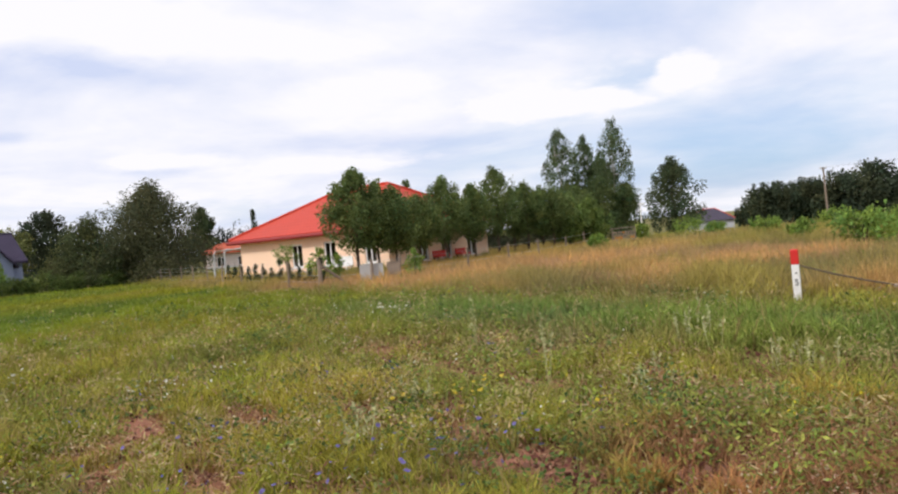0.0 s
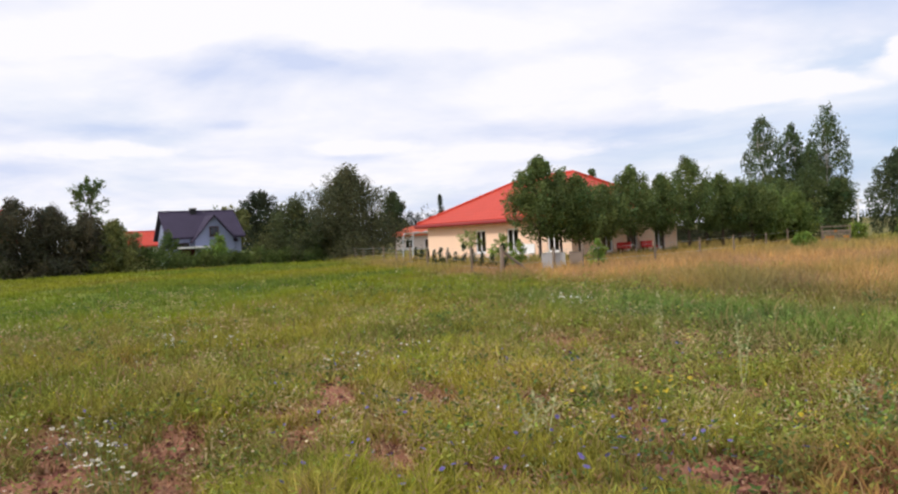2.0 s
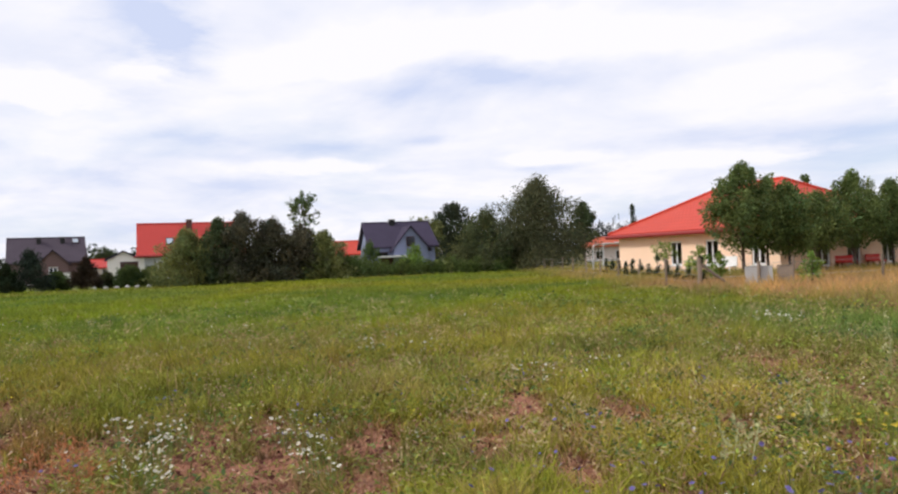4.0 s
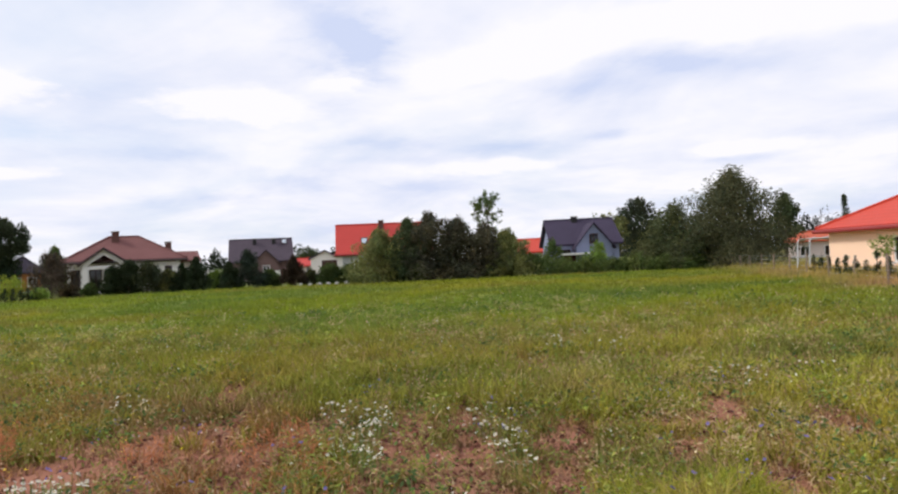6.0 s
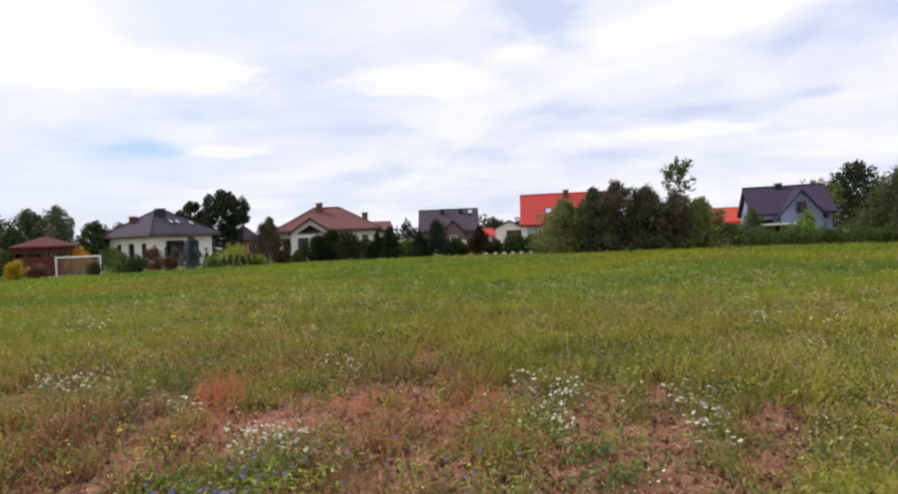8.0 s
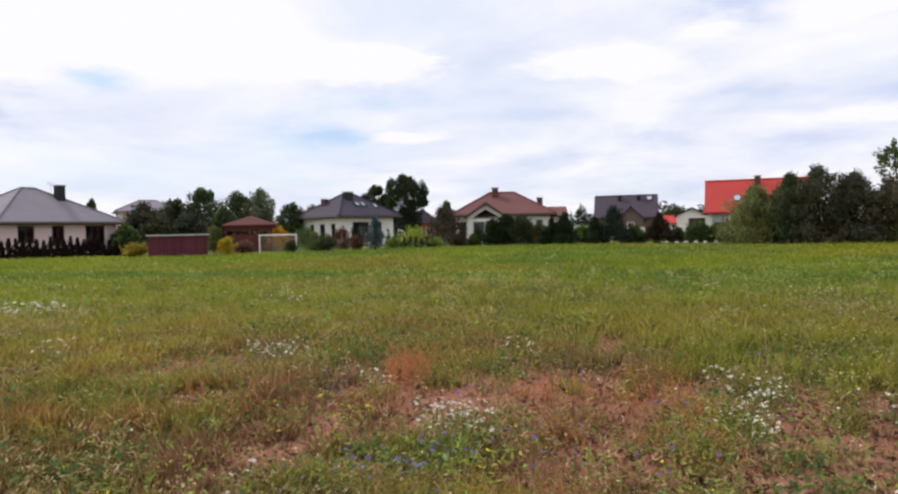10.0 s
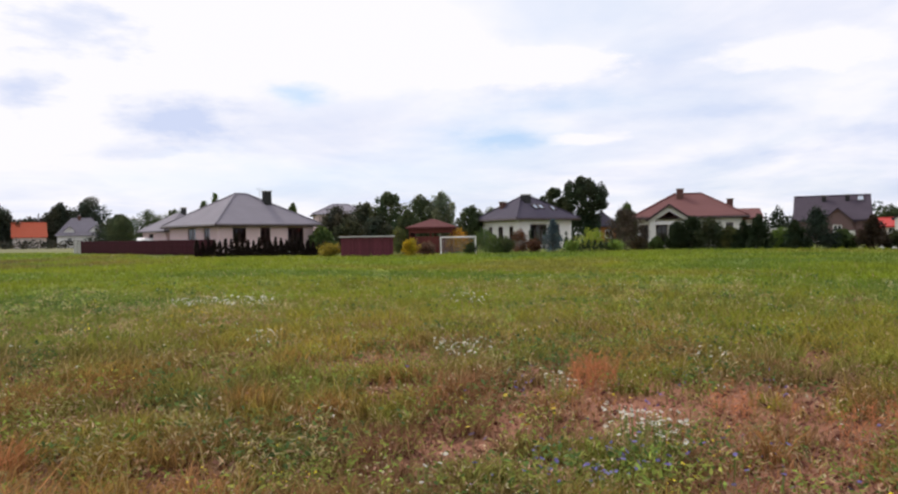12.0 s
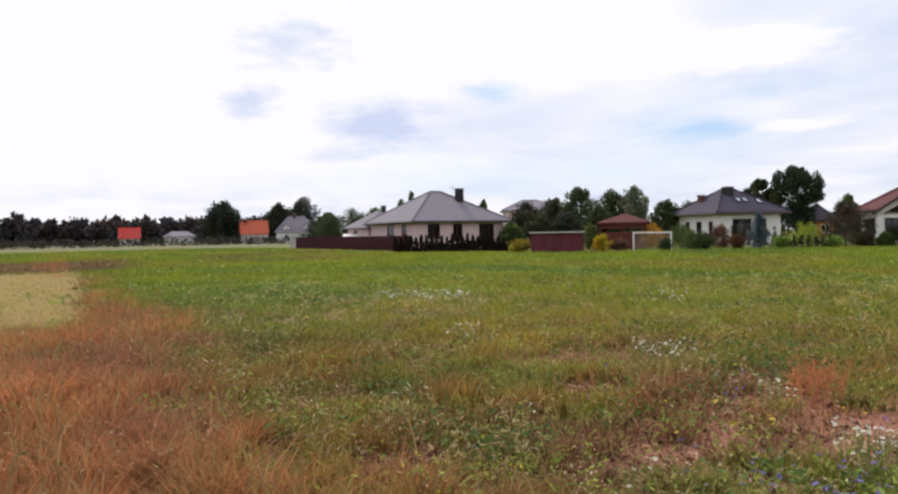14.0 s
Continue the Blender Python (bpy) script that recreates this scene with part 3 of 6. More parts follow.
weeds("white_specks", "tiny white flowers scattered through the grass", 1500, 4, 26, 46, 3, 0.022, [(0.75, 0.74, 0.66)], 0.55, stem=0.25, spread=0.08)
weeds("blue_specks", "blue cornflower heads scattered in the near meadow", 260, 3.6, 8.5, 47, 6, 0.028, [(0.15, 0.14, 0.42), (0.20, 0.16, 0.40)], 0.55, bearings=(-10, 95), stem=0.26, spread=0.035)

# ---------------------------------------------------------------- houses
SIDES = {"front": lambda L, W: ((0, 0), (1, 0), (0, 1), L), "right": lambda L, W: ((L, 0), (0, 1), (-1, 0), W),
         "back": lambda L, W: ((L, W), (-1, 0), (0, -1), L), "left": lambda L, W: ((0, W), (0, -1), (1, 0), W)}


def side_frame(side, L, W):
    o, s, n, length = SIDES[side](L, W)
    return Matrix(((s[0], n[0], 0, o[0]), (s[1], n[1], 0, o[1]), (0, 0, 1, 0), (0, 0, 0, 1))), length


def wall_with_openings(bm, m, length, h, openings, trim=0.0, th=0.3):
    """A wall with real openings (s0, s1, z0, z1); trim shortens both ends, so that walls butt."""
    first = len(bm.verts)
    cuts = sorted({trim, length - trim, *(v for o in openings for v in o[:2])})
    for a, b in zip(cuts, cuts[1:]):
        inside = sorted((o for o in openings if o[0] <= a + 1e-6 and o[1] >= b - 1e-6), key=lambda o: o[2])
        z = 0.0
        for o in inside:
            if o[2] > z + 1e-6:
                box(bm, a, b, 0, th, z, o[2])
            z = o[3]
        if h > z:
            box(bm, a, b, 0, th, z, h)
    bm.verts.ensure_lookup_table()
    for v in bm.verts[first:]:
        v.co = m @ v.co
    bmesh.ops.remove_doubles(bm, verts=bm.verts, dist=0.001)


def add_window(house, m, o, frame_mat, name="window", bars=1):
    s0, s1, z0, z1 = o[:4]
    bm = bmesh.new()
    f = 0.09
    loops = [[bm.verts.new((x, y, z)) for x, z in ((s0 + q, z0 + q), (s1 - q, z0 + q), (s1 - q, z1 - q), (s0 + q, z1 - q))] for q, y in ((0, 0.07), (f, 0.07), (f, 0.15), (0, 0.15))]
    for la, lb in zip(loops, loops[1:] + loops[:1]):
        for k in range(4):
            bm.faces.new((la[k], la[(k + 1) % 4], lb[(k + 1) % 4], lb[k]))
    bmesh.ops.recalc_face_normals(bm, faces=bm.faces)
    bmesh.ops.transform(bm, matrix=m, verts=bm.verts)
    win = part(name, bm, frame_mat, house)
    for k in range(bars):
        c = s0 + (s1 - s0) * (k + 1) / (bars + 1)
        bm = boxed(c - 0.04, c + 0.04, 0.075, 0.145, z0 + f, z1 - f)
        bmesh.ops.transform(bm, matrix=m, verts=bm.verts)
        part("mullion", bm, frame_mat, win)
    bm = boxed(s0 + f, s1 - f, 0.105, 0.115, z0 + f, z1 - f)
    bmesh.ops.transform(bm, matrix=m, verts=bm.verts)
    pane = part("pane", bm, GLASS, win)
    pane.visible_shadow = False
    if z0 > 0.4:
        bm = boxed(s0 - 0.06, s1 + 0.06, -0.07, 0.066, z0 - 0.06, z0)
        bmesh.ops.transform(bm, matrix=m, verts=bm.verts)
        part("sill", bm, frame_mat, win)


def hip_roof(bm, L, W, e, r, over, ridge, shift=(0, 0)):
    x0, x1, y0, y1 = -over, L + over, -over, W + over
    cx, cy = L / 2 + shift[0], W / 2 + shift[1]
    t = 0.16
    P = [(x0, y0, e), (x1, y0, e), (x1, y1, e), (x0, y1, e), (x0, y0, e + t), (x1, y0, e + t), (x1, y1, e + t), (x0, y1, e + t)]
    if ridge[0] >= ridge[1]:
        P += [(cx - ridge[0] / 2, cy, r), (cx + ridge[0] / 2, cy, r)]
        F = [(4, 5, 9, 8), (5, 6, 9), (6, 7, 8, 9), (7, 4, 8)]
        hips = [(4, 8), (7, 8), (5, 9), (6, 9), (8, 9)]
    else:
        P += [(cx, cy - ridge[1] / 2, r), (cx, cy + ridge[1] / 2, r)]
        F = [(4, 5, 8), (5, 6, 9, 8), (6, 7, 9), (7, 4, 8, 9)]
        hips = [(4, 8), (5, 8), (7, 9), (6, 9), (8, 9)]
    solid(bm, P, [(3, 2, 1, 0), (0, 1, 5, 4), (1, 2, 6, 5), (2, 3, 7, 6), (3, 0, 4, 7)] + F)
    return [(Vector(P[a]), Vector(P[b])) for a, b in hips]


def gable_roof(bm, L, W, e, r, over, verge, axis="x", t=0.2):
    """A pitched roof slab with its ridge along x (over the length) or y. Returns the ridge."""
    A, B = (L, W) if axis == "x" else (W, L)
    prof = [(-over, e), (B / 2, r), (B + over, e), (B + over, e - t), (B / 2, r - t), (-over, e - t)]
    pts = []
    for a in (-verge, A + verge):
        pts += [((a, b, z) if axis == "x" else (b, a, z)) for b, z in prof]
    F = [(0, 1, 7, 6), (1, 2, 8, 7), (2, 3, 9, 8), (3, 4, 10, 9), (4, 5, 11, 10), (5, 0, 6, 11), (0, 5, 4, 1), (1, 4, 3, 2), (6, 7, 10, 11), (7, 8, 9, 10)]
    solid(bm, pts, F)
    bmesh.ops.recalc_face_normals(bm, faces=bm.faces)
    return [(Vector(pts[1]), Vector(pts[7]))]


def add_caps(house, lines, mat):
    for a, b in lines:
        bm = bmesh.new()
        tube(bm, [a + Vector((0, 0, 0.02)), b + Vector((0, 0, 0.02))], [0.10, 0.10], 6)
        part("ridge_cap", bm, mat, house)


def add_gutters(house, L, W, e, over, mat, sides=("front", "left", "right")):
    o = over + 0.07
    ends = {"front": ((-o, -o), (L + o, -o)), "left": ((-o, -o), (-o, W + o)), "right": ((L + o, -o), (L + o, W + o))}
    for s in sides:
        (xa, ya), (xb, yb) = ends[s]
        bm = bmesh.new()
        tube(bm, [(xa, ya, e + 0.05), (xb, yb, e + 0.05)], [0.12, 0.12], 8)
        part("gutter", bm, mat, house)


def add_chimney(house, x, y, z0, z1, w=0.6, mat=None):
    ch = part("chimney", boxed(x - w / 2, x + w / 2, y - w / 2, y + w / 2, z0, z1, 0.02), mat or M_BRICK, house)
    part("chimney_cap", boxed(x - w / 2 - 0.08, x + w / 2 + 0.08, y - w / 2 - 0.08, y + w / 2 + 0.08, z1, z1 + 0.1, 0.02), M_CONC, ch)


def add_skylight(house, at, slope, turn=0.0, w=0.78, h=1.2):
    """A roof window lying on the slope at a point; turn: degrees about the vertical."""
    m = pose(*at, 0, 0, turn) @ pose(0, 0, 0, slope, 0, 0)
    bm = bmesh.new()
    for a in ((-w / 2, w / 2, -h / 2, -h / 2 + 0.08), (-w / 2, w / 2, h / 2 - 0.08, h / 2), (-w / 2, -w / 2 + 0.08, -h / 2 + 0.08, h / 2 - 0.08), (w / 2 - 0.08, w / 2, -h / 2 + 0.08, h / 2 - 0.08)):
        box(bm, a[0], a[1], a[2], a[3], -0.02, 0.09)
    bmesh.ops.transform(bm, matrix=m, verts=bm.verts)
    sk = part("skylight", bm, M_GUTTER, house)
    bm = boxed(-w / 2 + 0.08, w / 2 - 0.08, -h / 2 + 0.08, h / 2 - 0.08, 0.03, 0.06)
    bmesh.ops.transform(bm, matrix=m, verts=bm.verts)
    part("pane", bm, M_SKYPANE, sk)


M_SKYPANE = material("roof_window_glass", (0.5, 0.55, 0.6), 0.05, 0.02, 1, 9, 0, metal=0.9, spec=0.5)


def base_house(label, place, turn, L, W, h, wall_mat, openings, frame_mat, plinth=M_CONC, name="house", bars=1):
    """Walls on a plinth with windows; openings: side -> list of (s0, s1, z0, z1)."""
    house = thing(name, label, "house", pose(*place, 0, 0, turn))
    part("plinth", boxed(-0.05, L + 0.05, -0.05, W + 0.05, -0.4, 0.22), plinth, house)
    for side in ("front", "right", "back", "left"):
        m, length = side_frame(side, L, W)
        m = Matrix.Translation((0, 0, 0.0)) @ m
        bm = bmesh.new()
        holes = openings.get(side, [])
        wall_with_openings(bm, m, length, h, holes, 0.0 if side in ("front", "back") else 0.3)
        part("wall", bm, wall_mat, house)
        for o in holes:
            add_window(house, m, o, frame_mat, "door" if o[2] < 0.4 else "window", bars if o[1] - o[0] < 1.9 else 2)
    part("attic_floor", boxed(0.31, L - 0.31, 0.31, W - 0.31, h - 0.2, h - 0.01), M_GREYW, house)
    return house


def gable_end(house, x, W, e, r, mat, th=0.3):
    """The triangle over an end wall at x, up to the roof."""
    bm = bmesh.new()
    P = [(x, 0, e), (x, W, e), (x, W / 2, r), (x + th, 0, e), (x + th, W, e), (x + th, W / 2, r)]
    solid(bm, P, [(0, 2, 1), (3, 4, 5), (0, 1, 4, 3), (1, 2, 5, 4), (2, 0, 3, 5)])
    bmesh.ops.recalc_face_normals(bm, faces=bm.faces)
    part("gable_wall", bm, mat, house)


def cross_gable(house, x0, x1, y0, y1, z0, e, r, wall_mat, roof_mat, window=None, frame_mat=M_FRAME, over=0.35):
    """A gabled bay standing out of the front, its ridge running back to y1."""
    w = x1 - x0
    m = Matrix(((1, 0, 0, x0), (0, 1, 0, y0), (0, 0, 1, 0), (0, 0, 0, 1)))
    bm = bmesh.new()
    if z0 < e:
        hole = [window] if window and window[3] <= e else []
        wall_with_openings(bm, Matrix.Identity(4), w, e, hole, 0.0)
        for v in bm.verts:
            v.co.z = max(v.co.z, z0)
        for a in (0.0, w - 0.3):
            box(bm, a, a + 0.3, 0.3, max(y1 - y0, 0.4), z0, e)
    P = [(0, 0, e), (w, 0, e), (w / 2, 0, r), (0, 0.3, e), (w, 0.3, e), (w / 2, 0.3, r)]
    solid(bm, P, [(0, 1, 2), (3, 5, 4), (0, 3, 4, 1), (1, 4, 5, 2), (2, 5, 3, 0)])
    bmesh.ops.transform(bm, matrix=m, verts=bm.verts)
    part("bay_wall", bm, wall_mat, house)
    if window:
        if window[3] > e:
            m = m @ Matrix.Translation((0, -0.16, 0))
        add_window(house, m, window, frame_mat)
    k = (r - e) / (w / 2)
    bm = bmesh.new()
    pts = []
    for y in (y0 - 0.4, y1):
        pts += [(x0 - over, y, e - k * over + 0.12), ((x0 + x1) / 2, y, r + 0.12), (x1 + over, y, e - k * over + 0.12),
                (x1 + over, y, e - k * over - 0.06), ((x0 + x1) / 2, y, r - 0.06), (x0 - over, y, e - k * over - 0.06)]
    solid(bm, pts, [(0, 1, 7, 6), (1, 2, 8, 7), (2, 3, 9, 8), (3, 4, 10, 9), (4, 5, 11, 10), (5, 0, 6, 11), (0, 5, 4, 1), (1, 4, 3, 2), (6, 7, 10, 11), (7, 8, 9, 10)])
    bmesh.ops.recalc_face_normals(bm, faces=bm.faces)
    part("bay_roof", bm, roof_mat, house)


def gabled_porch(house, x0, x1, y0, y1, e, r, wall_mat, roof_mat, over=0.35):
    """An open porch: white pillars under a gable with a pointed opening, a beam across it, and dark bargeboards."""
    mid, k = (x0 + x1) / 2, (r - e) / ((x1 - x0) / 2)
    for a, b in ((x0, x0 + 0.55), (x1 - 0.55, x1)):
        part("pillar", boxed(a, b, y0, y0 + 0.4, 0, e - 0.5, 0.02), wall_mat, house)
    outer = [(x0, e - 0.5), (x0, e), (mid, r), (x1, e), (x1, e - 0.5)]
    inner = [(x0 + 0.55, e - 0.5), (x0 + 0.55, e - 0.15), (mid, r - 0.62), (x1 - 0.55, e - 0.15), (x1 - 0.55, e - 0.5)]
    bm = bmesh.new()
    rings = [[bm.verts.new((x, y, z)) for x, z in line] for line in (outer, inner) for y in (y0, y0 + 0.3)]
    of, ob, nf, nb = rings
    for i in range(4):
        bm.faces.new((of[i], of[i + 1], nf[i + 1], nf[i]))
        bm.faces.new((ob[i], nb[i], nb[i + 1], ob[i + 1]))
        bm.faces.new((of[i], ob[i], ob[i + 1], of[i + 1]))
        bm.faces.new((nf[i], nf[i + 1], nb[i + 1], nb[i]))
    for i in (0, 4):
        bm.faces.new((of[i], nf[i], nb[i], ob[i]))
    bmesh.ops.recalc_face_normals(bm, faces=bm.faces)
    part("gable_wall", bm, wall_mat, house)
    part("cross_beam", boxed(x0 + 0.56, x1 - 0.56, y0 + 0.06, y0 + 0.22, e - 0.62, e - 0.3, 0.01), wall_mat, house)
    for s in (-1, 1):
        bm = bmesh.new()
        xe = mid + s * ((x1 - x0) / 2 + over)
        ze = e - k * over
        solid(bm, [(mid, y, r + dz) for y in (y0 - 0.46, y0 - 0.41) for dz in (0.14, -0.12)] + [(xe, y, ze + dz) for y in (y0 - 0.46, y0 - 0.41) for dz in (0.14, -0.12)],
              [(0, 1, 5, 4), (2, 6, 7, 3), (0, 4, 6, 2), (1, 3, 7, 5), (0, 2, 3, 1), (4, 5, 7, 6)])
        bmesh.ops.recalc_face_normals(bm, faces=bm.faces)
        part("bargeboard", bm, M_GUTTER, house)
    bm = bmesh.new()
    pts = []
    for y in (y0 - 0.4, y1):
        pts += [(x0 - over, y, e - k * over + 0.12), (mid, y, r + 0.12), (x1 + over, y, e - k * over + 0.12), (x1 + over, y, e - k * over - 0.06), (mid, y, r - 0.06), (x0 - over, y, e - k * over - 0.06)]
    solid(bm, pts, [(0, 1, 7, 6), (1, 2, 8, 7), (2, 3, 9, 8), (3, 4, 10, 9), (4, 5, 11, 10), (5, 0, 6, 11), (0, 5, 4, 1), (1, 4, 3, 2), (6, 7, 10, 11), (7, 8, 9, 10)])
    bmesh.ops.recalc_face_normals(bm, faces=bm.faces)
    part("porch_roof", bm, roof_mat, house)


def make_houses():
    # salmon bungalow with the red hipped roof
    L, W = 13.0, 9.4
    h = base_house("salmon-plastered bungalow with a bright red hipped roof", (-13.7, 45.4, 0), -37.7, L, W, 2.45, M_SALMON,
                   {"front": [(5.0, 6.0, 0.45, 1.85), (7.9, 8.9, 0.45, 1.85), (11.2, 12.1, 0.45, 1.85)],
                    "right": [(2.4, 3.4, 0.25, 2.15), (4.6, 5.6, 0.25, 2.15), (7.2, 8.2, 0.25, 2.15)]}, M_FRAME)
    bm = bmesh.new()
    hips = hip_roof(bm, L, W, 2.32, 5.15, 0.5, (4.4, 0), (0.4, 0))
    part("roof", bm, R_RED, h)
    add_caps(h, hips, R_RED)
    add_gutters(h, L, W, 2.25, 0.5, M_GUTTER_R)
    # grey hipped bungalow
    L = W = 11.2
    x, y = spot(107.25, 73.1)
    h = base_house("pale bungalow with a light grey tiled hipped roof", (x, y, 0), 134.3, L, W, 3.05, M_PINK,
                   {"front": [(1.5, 3.0, 1.2, 2.75), (4.6, 5.8, 0.9, 2.75), (7.9, 9.9, 0.25, 2.75)],
                    "left": [(4.4, 6.2, 0.5, 2.75), (8.0, 9.3, 0.5, 2.75)]}, M_FRAME_D)
    bm = bmesh.new()
    hips = hip_roof(bm, L, W, 2.98, 6.55, 0.6, (1.3, 0))
    part("roof", bm, R_GREY, h)
    add_caps(h, hips, R_GREY)
    add_gutters(h, L, W, 2.9, 0.6, M_GUTTER)
    add_chimney(h, 7.6, 3.6, 4.8, 6.75, 0.75, M_BLACK)
    bm = bmesh.new()
    tube(bm, [(7.3, 4.6, 5.6), (7.3, 4.6, 7.2)], [0.025, 0.02], 5)
    for k in range(4):
        tube(bm, [(6.9, 4.6, 6.9 + 0.08 * k), (7.7, 4.6, 6.9 + 0.08 * k)], [0.012, 0.012], 4)
    part("aerial", bm, M_METAL, h)
    # its lower wing
    x, y = spot(111.0, 84.0)
    h2 = base_house("low side wing with a grey hipped roof", (x, y, 0), 134.3, 5.5, 6.5, 2.6, M_PINK, {"left": [(1.8, 3.0, 0.9, 2.3)]}, M_FRAME_D, name="house_wing")
    bm = bmesh.new()
    part("roof", (hip_roof(bm, 5.5, 6.5, 2.5, 4.7, 0.5, (0, 1.2)), bm)[1], R_GREY, h2)
    add_chimney(h2, 3.4, 3.0, 4.0, 5.3, 0.5, M_BLACK)
    # slate hipped house with roof windows
    L, W = 7.4, 7.2
    x, y = spot(83.4, 77.0)
    h = base_house("white house with a slate-blue hipped roof and roof windows", (x, y, 0), 83.4 + 35, L, W, 3.35, M_WHITE_W,
                   {"front": [(1.6, 3.9, 0.5, 2.7), (4.7, 5.7, 0.3, 2.7)], "left": [(1.2, 2.0, 0.9, 2.5), (3.2, 4.2, 0.25, 2.5), (5.4, 6.2, 0.9, 2.5)]}, M_FRAME_D)
    bm = bmesh.new()
    hips = hip_roof(bm, L, W, 3.28, 5.95, 0.65, (1.5, 0))
    part("roof", bm, R_SLATE, h)
    add_caps(h, hips, R_SLATE)
    add_gutters(h, L, W, 3.2, 0.65, M_GUTTER)
    add_chimney(h, 3.0, 2.7, 4.9, 6.1, 0.85, M_BLACK)
    add_chimney(h, 1.3, 4.9, 3.9, 5.35, 0.6, M_BRICK)
    k = 2.51 / (W / 2 + 0.65)
    for xx in (3.4, 4.2, 5.7):
        yy = 1.5 if xx < 5 else 1.2
        add_skylight(h, (xx, yy, 3.44 + (yy + 0.65) * k + 0.03), math.degrees(math.atan(k)), w=0.6, h=0.95)
    # brown hipped villa with a gabled porch
    L, W = 10.2, 9.0
    x, y = spot(74.0, 76.5)
    h = base_house("off-white villa with a brown hipped roof and white gabled porch", (x, y, 0), 70.7, L, W, 3.15, M_WHITE_W,
                   {"front": [(0.3, 1.1, 0.25, 2.4), (1.9, 3.0, 0.25, 2.4), (3.5, 4.7, 0.9, 2.4), (6.6, 8.0, 0.9, 2.5), (8.7, 9.4, 0.9, 2.5)]}, M_FRAME_D)
    bm = bmesh.new()
    hips = hip_roof(bm, L, W, 3.08, 5.75, 0.55, (2.8, 0))
    part("roof", bm, R_MAUVE, h)
    add_caps(h, hips, R_MAUVE)
    add_gutters(h, L, W, 3.0, 0.55, M_GUTTER)
    gabled_porch(h, 1.3, 5.2, -1.6, 4.0, 3.0, 4.35, M_WHITE_W, R_MAUVE)
    add_chimney(h, 4.3, 3.6, 5.0, 6.2, 0.7)
    add_chimney(h, 9.3, 3.0, 3.6, 4.95, 0.6)
    wx, wy = spot(66.9, 77.5)
    wing = base_house("small gabled wing beside the brown-roofed villa", (wx, wy, 0), 70.7, 2.4, 6.0, 2.9, M_CREAM, {"front": [(0.7, 1.6, 0.9, 2.3)]}, M_FRAME, name="house_wing")
    bm = bmesh.new()
    gable_roof(bm, 2.4, 6.0, 2.95, 4.0, 0.5, 0.35)
    part("roof", bm, R_MAUVE, wing)
    for gx in (0.0, 2.1):
        gable_end(wing, gx, 6.0, 2.9, 3.7, M_CREAM)
    # dark brown pitched house
    L, W = 8.2, 9.0
    x, y = spot(62.6, 102)
    h = base_house("house with a steep dark brown pitched roof and dormer", (x, y, 0), 60.3, L, W, 2.8, M_BROWNW, {"front": [(3.6, 4.8, 0.9, 2.2)]}, M_FRAME)
    bm = bmesh.new()
    caps = gable_roof(bm, L, W, 2.85, 6.1, 0.5, 0.4)
    part("roof", bm, R_BROWN, h)
    add_caps(h, caps, R_BROWN)
    for gx in (0.0, L - 0.3):
        gable_end(h, gx, W, 2.8, 5.8, M_BROWNW)
    cross_gable(h, 3.0, 6.4, -0.9, 3.0, 0, 2.7, 4.3, M_BROWNW, R_BROWN, (1.2, 2.2, 1.0, 2.2))
    for cx in (3.2, 5.9):
        add_chimney(h, cx, 3.5, 5.0, 6.1, 0.5, M_BLACK)
    add_skylight(h, (7.4, 3.7, 2.85 + 4.2 * 3.25 / 5.0 + 0.05), 33)
    # red pitched house
    L, W = 10.5, 8.5
    x, y = spot(54.3, 80)
    h = base_house("grey-walled house with a steep red pitched roof", (x, y, 0), 53.0, L, W, 2.95, M_GREYW, {"front": [(1.7, 2.7, 0.3, 2.35), (4.6, 5.8, 0.9, 2.3)]}, M_FRAME)
    bm = bmesh.new()
    caps = gable_roof(bm, L, W, 2.95, 6.45, 0.45, 0.3)
    part("roof", bm, R_RED2, h)
    add_caps(h, caps, R_RED2)
    for gx in (0.0, L - 0.3):
        gable_end(h, gx, W, 2.95, 6.1, M_WHITE_W)
    part("corner_pilaster", boxed(-0.06, 0.45, -0.08, 0.0, 0, 2.9), M_WHITE_W, h)
    add_gutters(h, L, W, 2.75, 0.45, M_GUTTER_R, ("front",))
    add_chimney(h, 5.1, 3.4, 5.2, 6.75, 0.6)
    add_skylight(h, (3.0, 1.4, 2.95 + 1.85 * 3.5 / 4.7 + 0.05), 36.6)
    # white garage behind it
    x, y = spot(56.5, 98)
    h = base_house("white gabled garage with a dark door", (x, y, 0), 55.4, 3.8, 6.0, 2.85, M_WHITE_W, {}, M_FRAME, name="garage")
    h["category"] = "garage"
    bm = bmesh.new()
    gable_roof(bm, 3.8, 6.0, 2.85, 3.95, 0.3, 0.3, "y")
    part("roof", bm, R_DARK, h)
    bm = bmesh.new()
    solid(bm, [(0, 0, 2.85), (3.8, 0, 2.85), (1.9, 0, 3.75), (0, 0.3, 2.85), (3.8, 0.3, 2.85), (1.9, 0.3, 3.75)], [(0, 1, 2), (3, 5, 4), (0, 3, 4, 1), (1, 4, 5, 2), (2, 5, 3, 0)])
    part("gable_wall", bm, M_WHITE_W, h)
    part("garage_door", boxed(1.5, 3.6, -0.04, -0.003, 0.23, 2.5), M_FRAME_D, h)
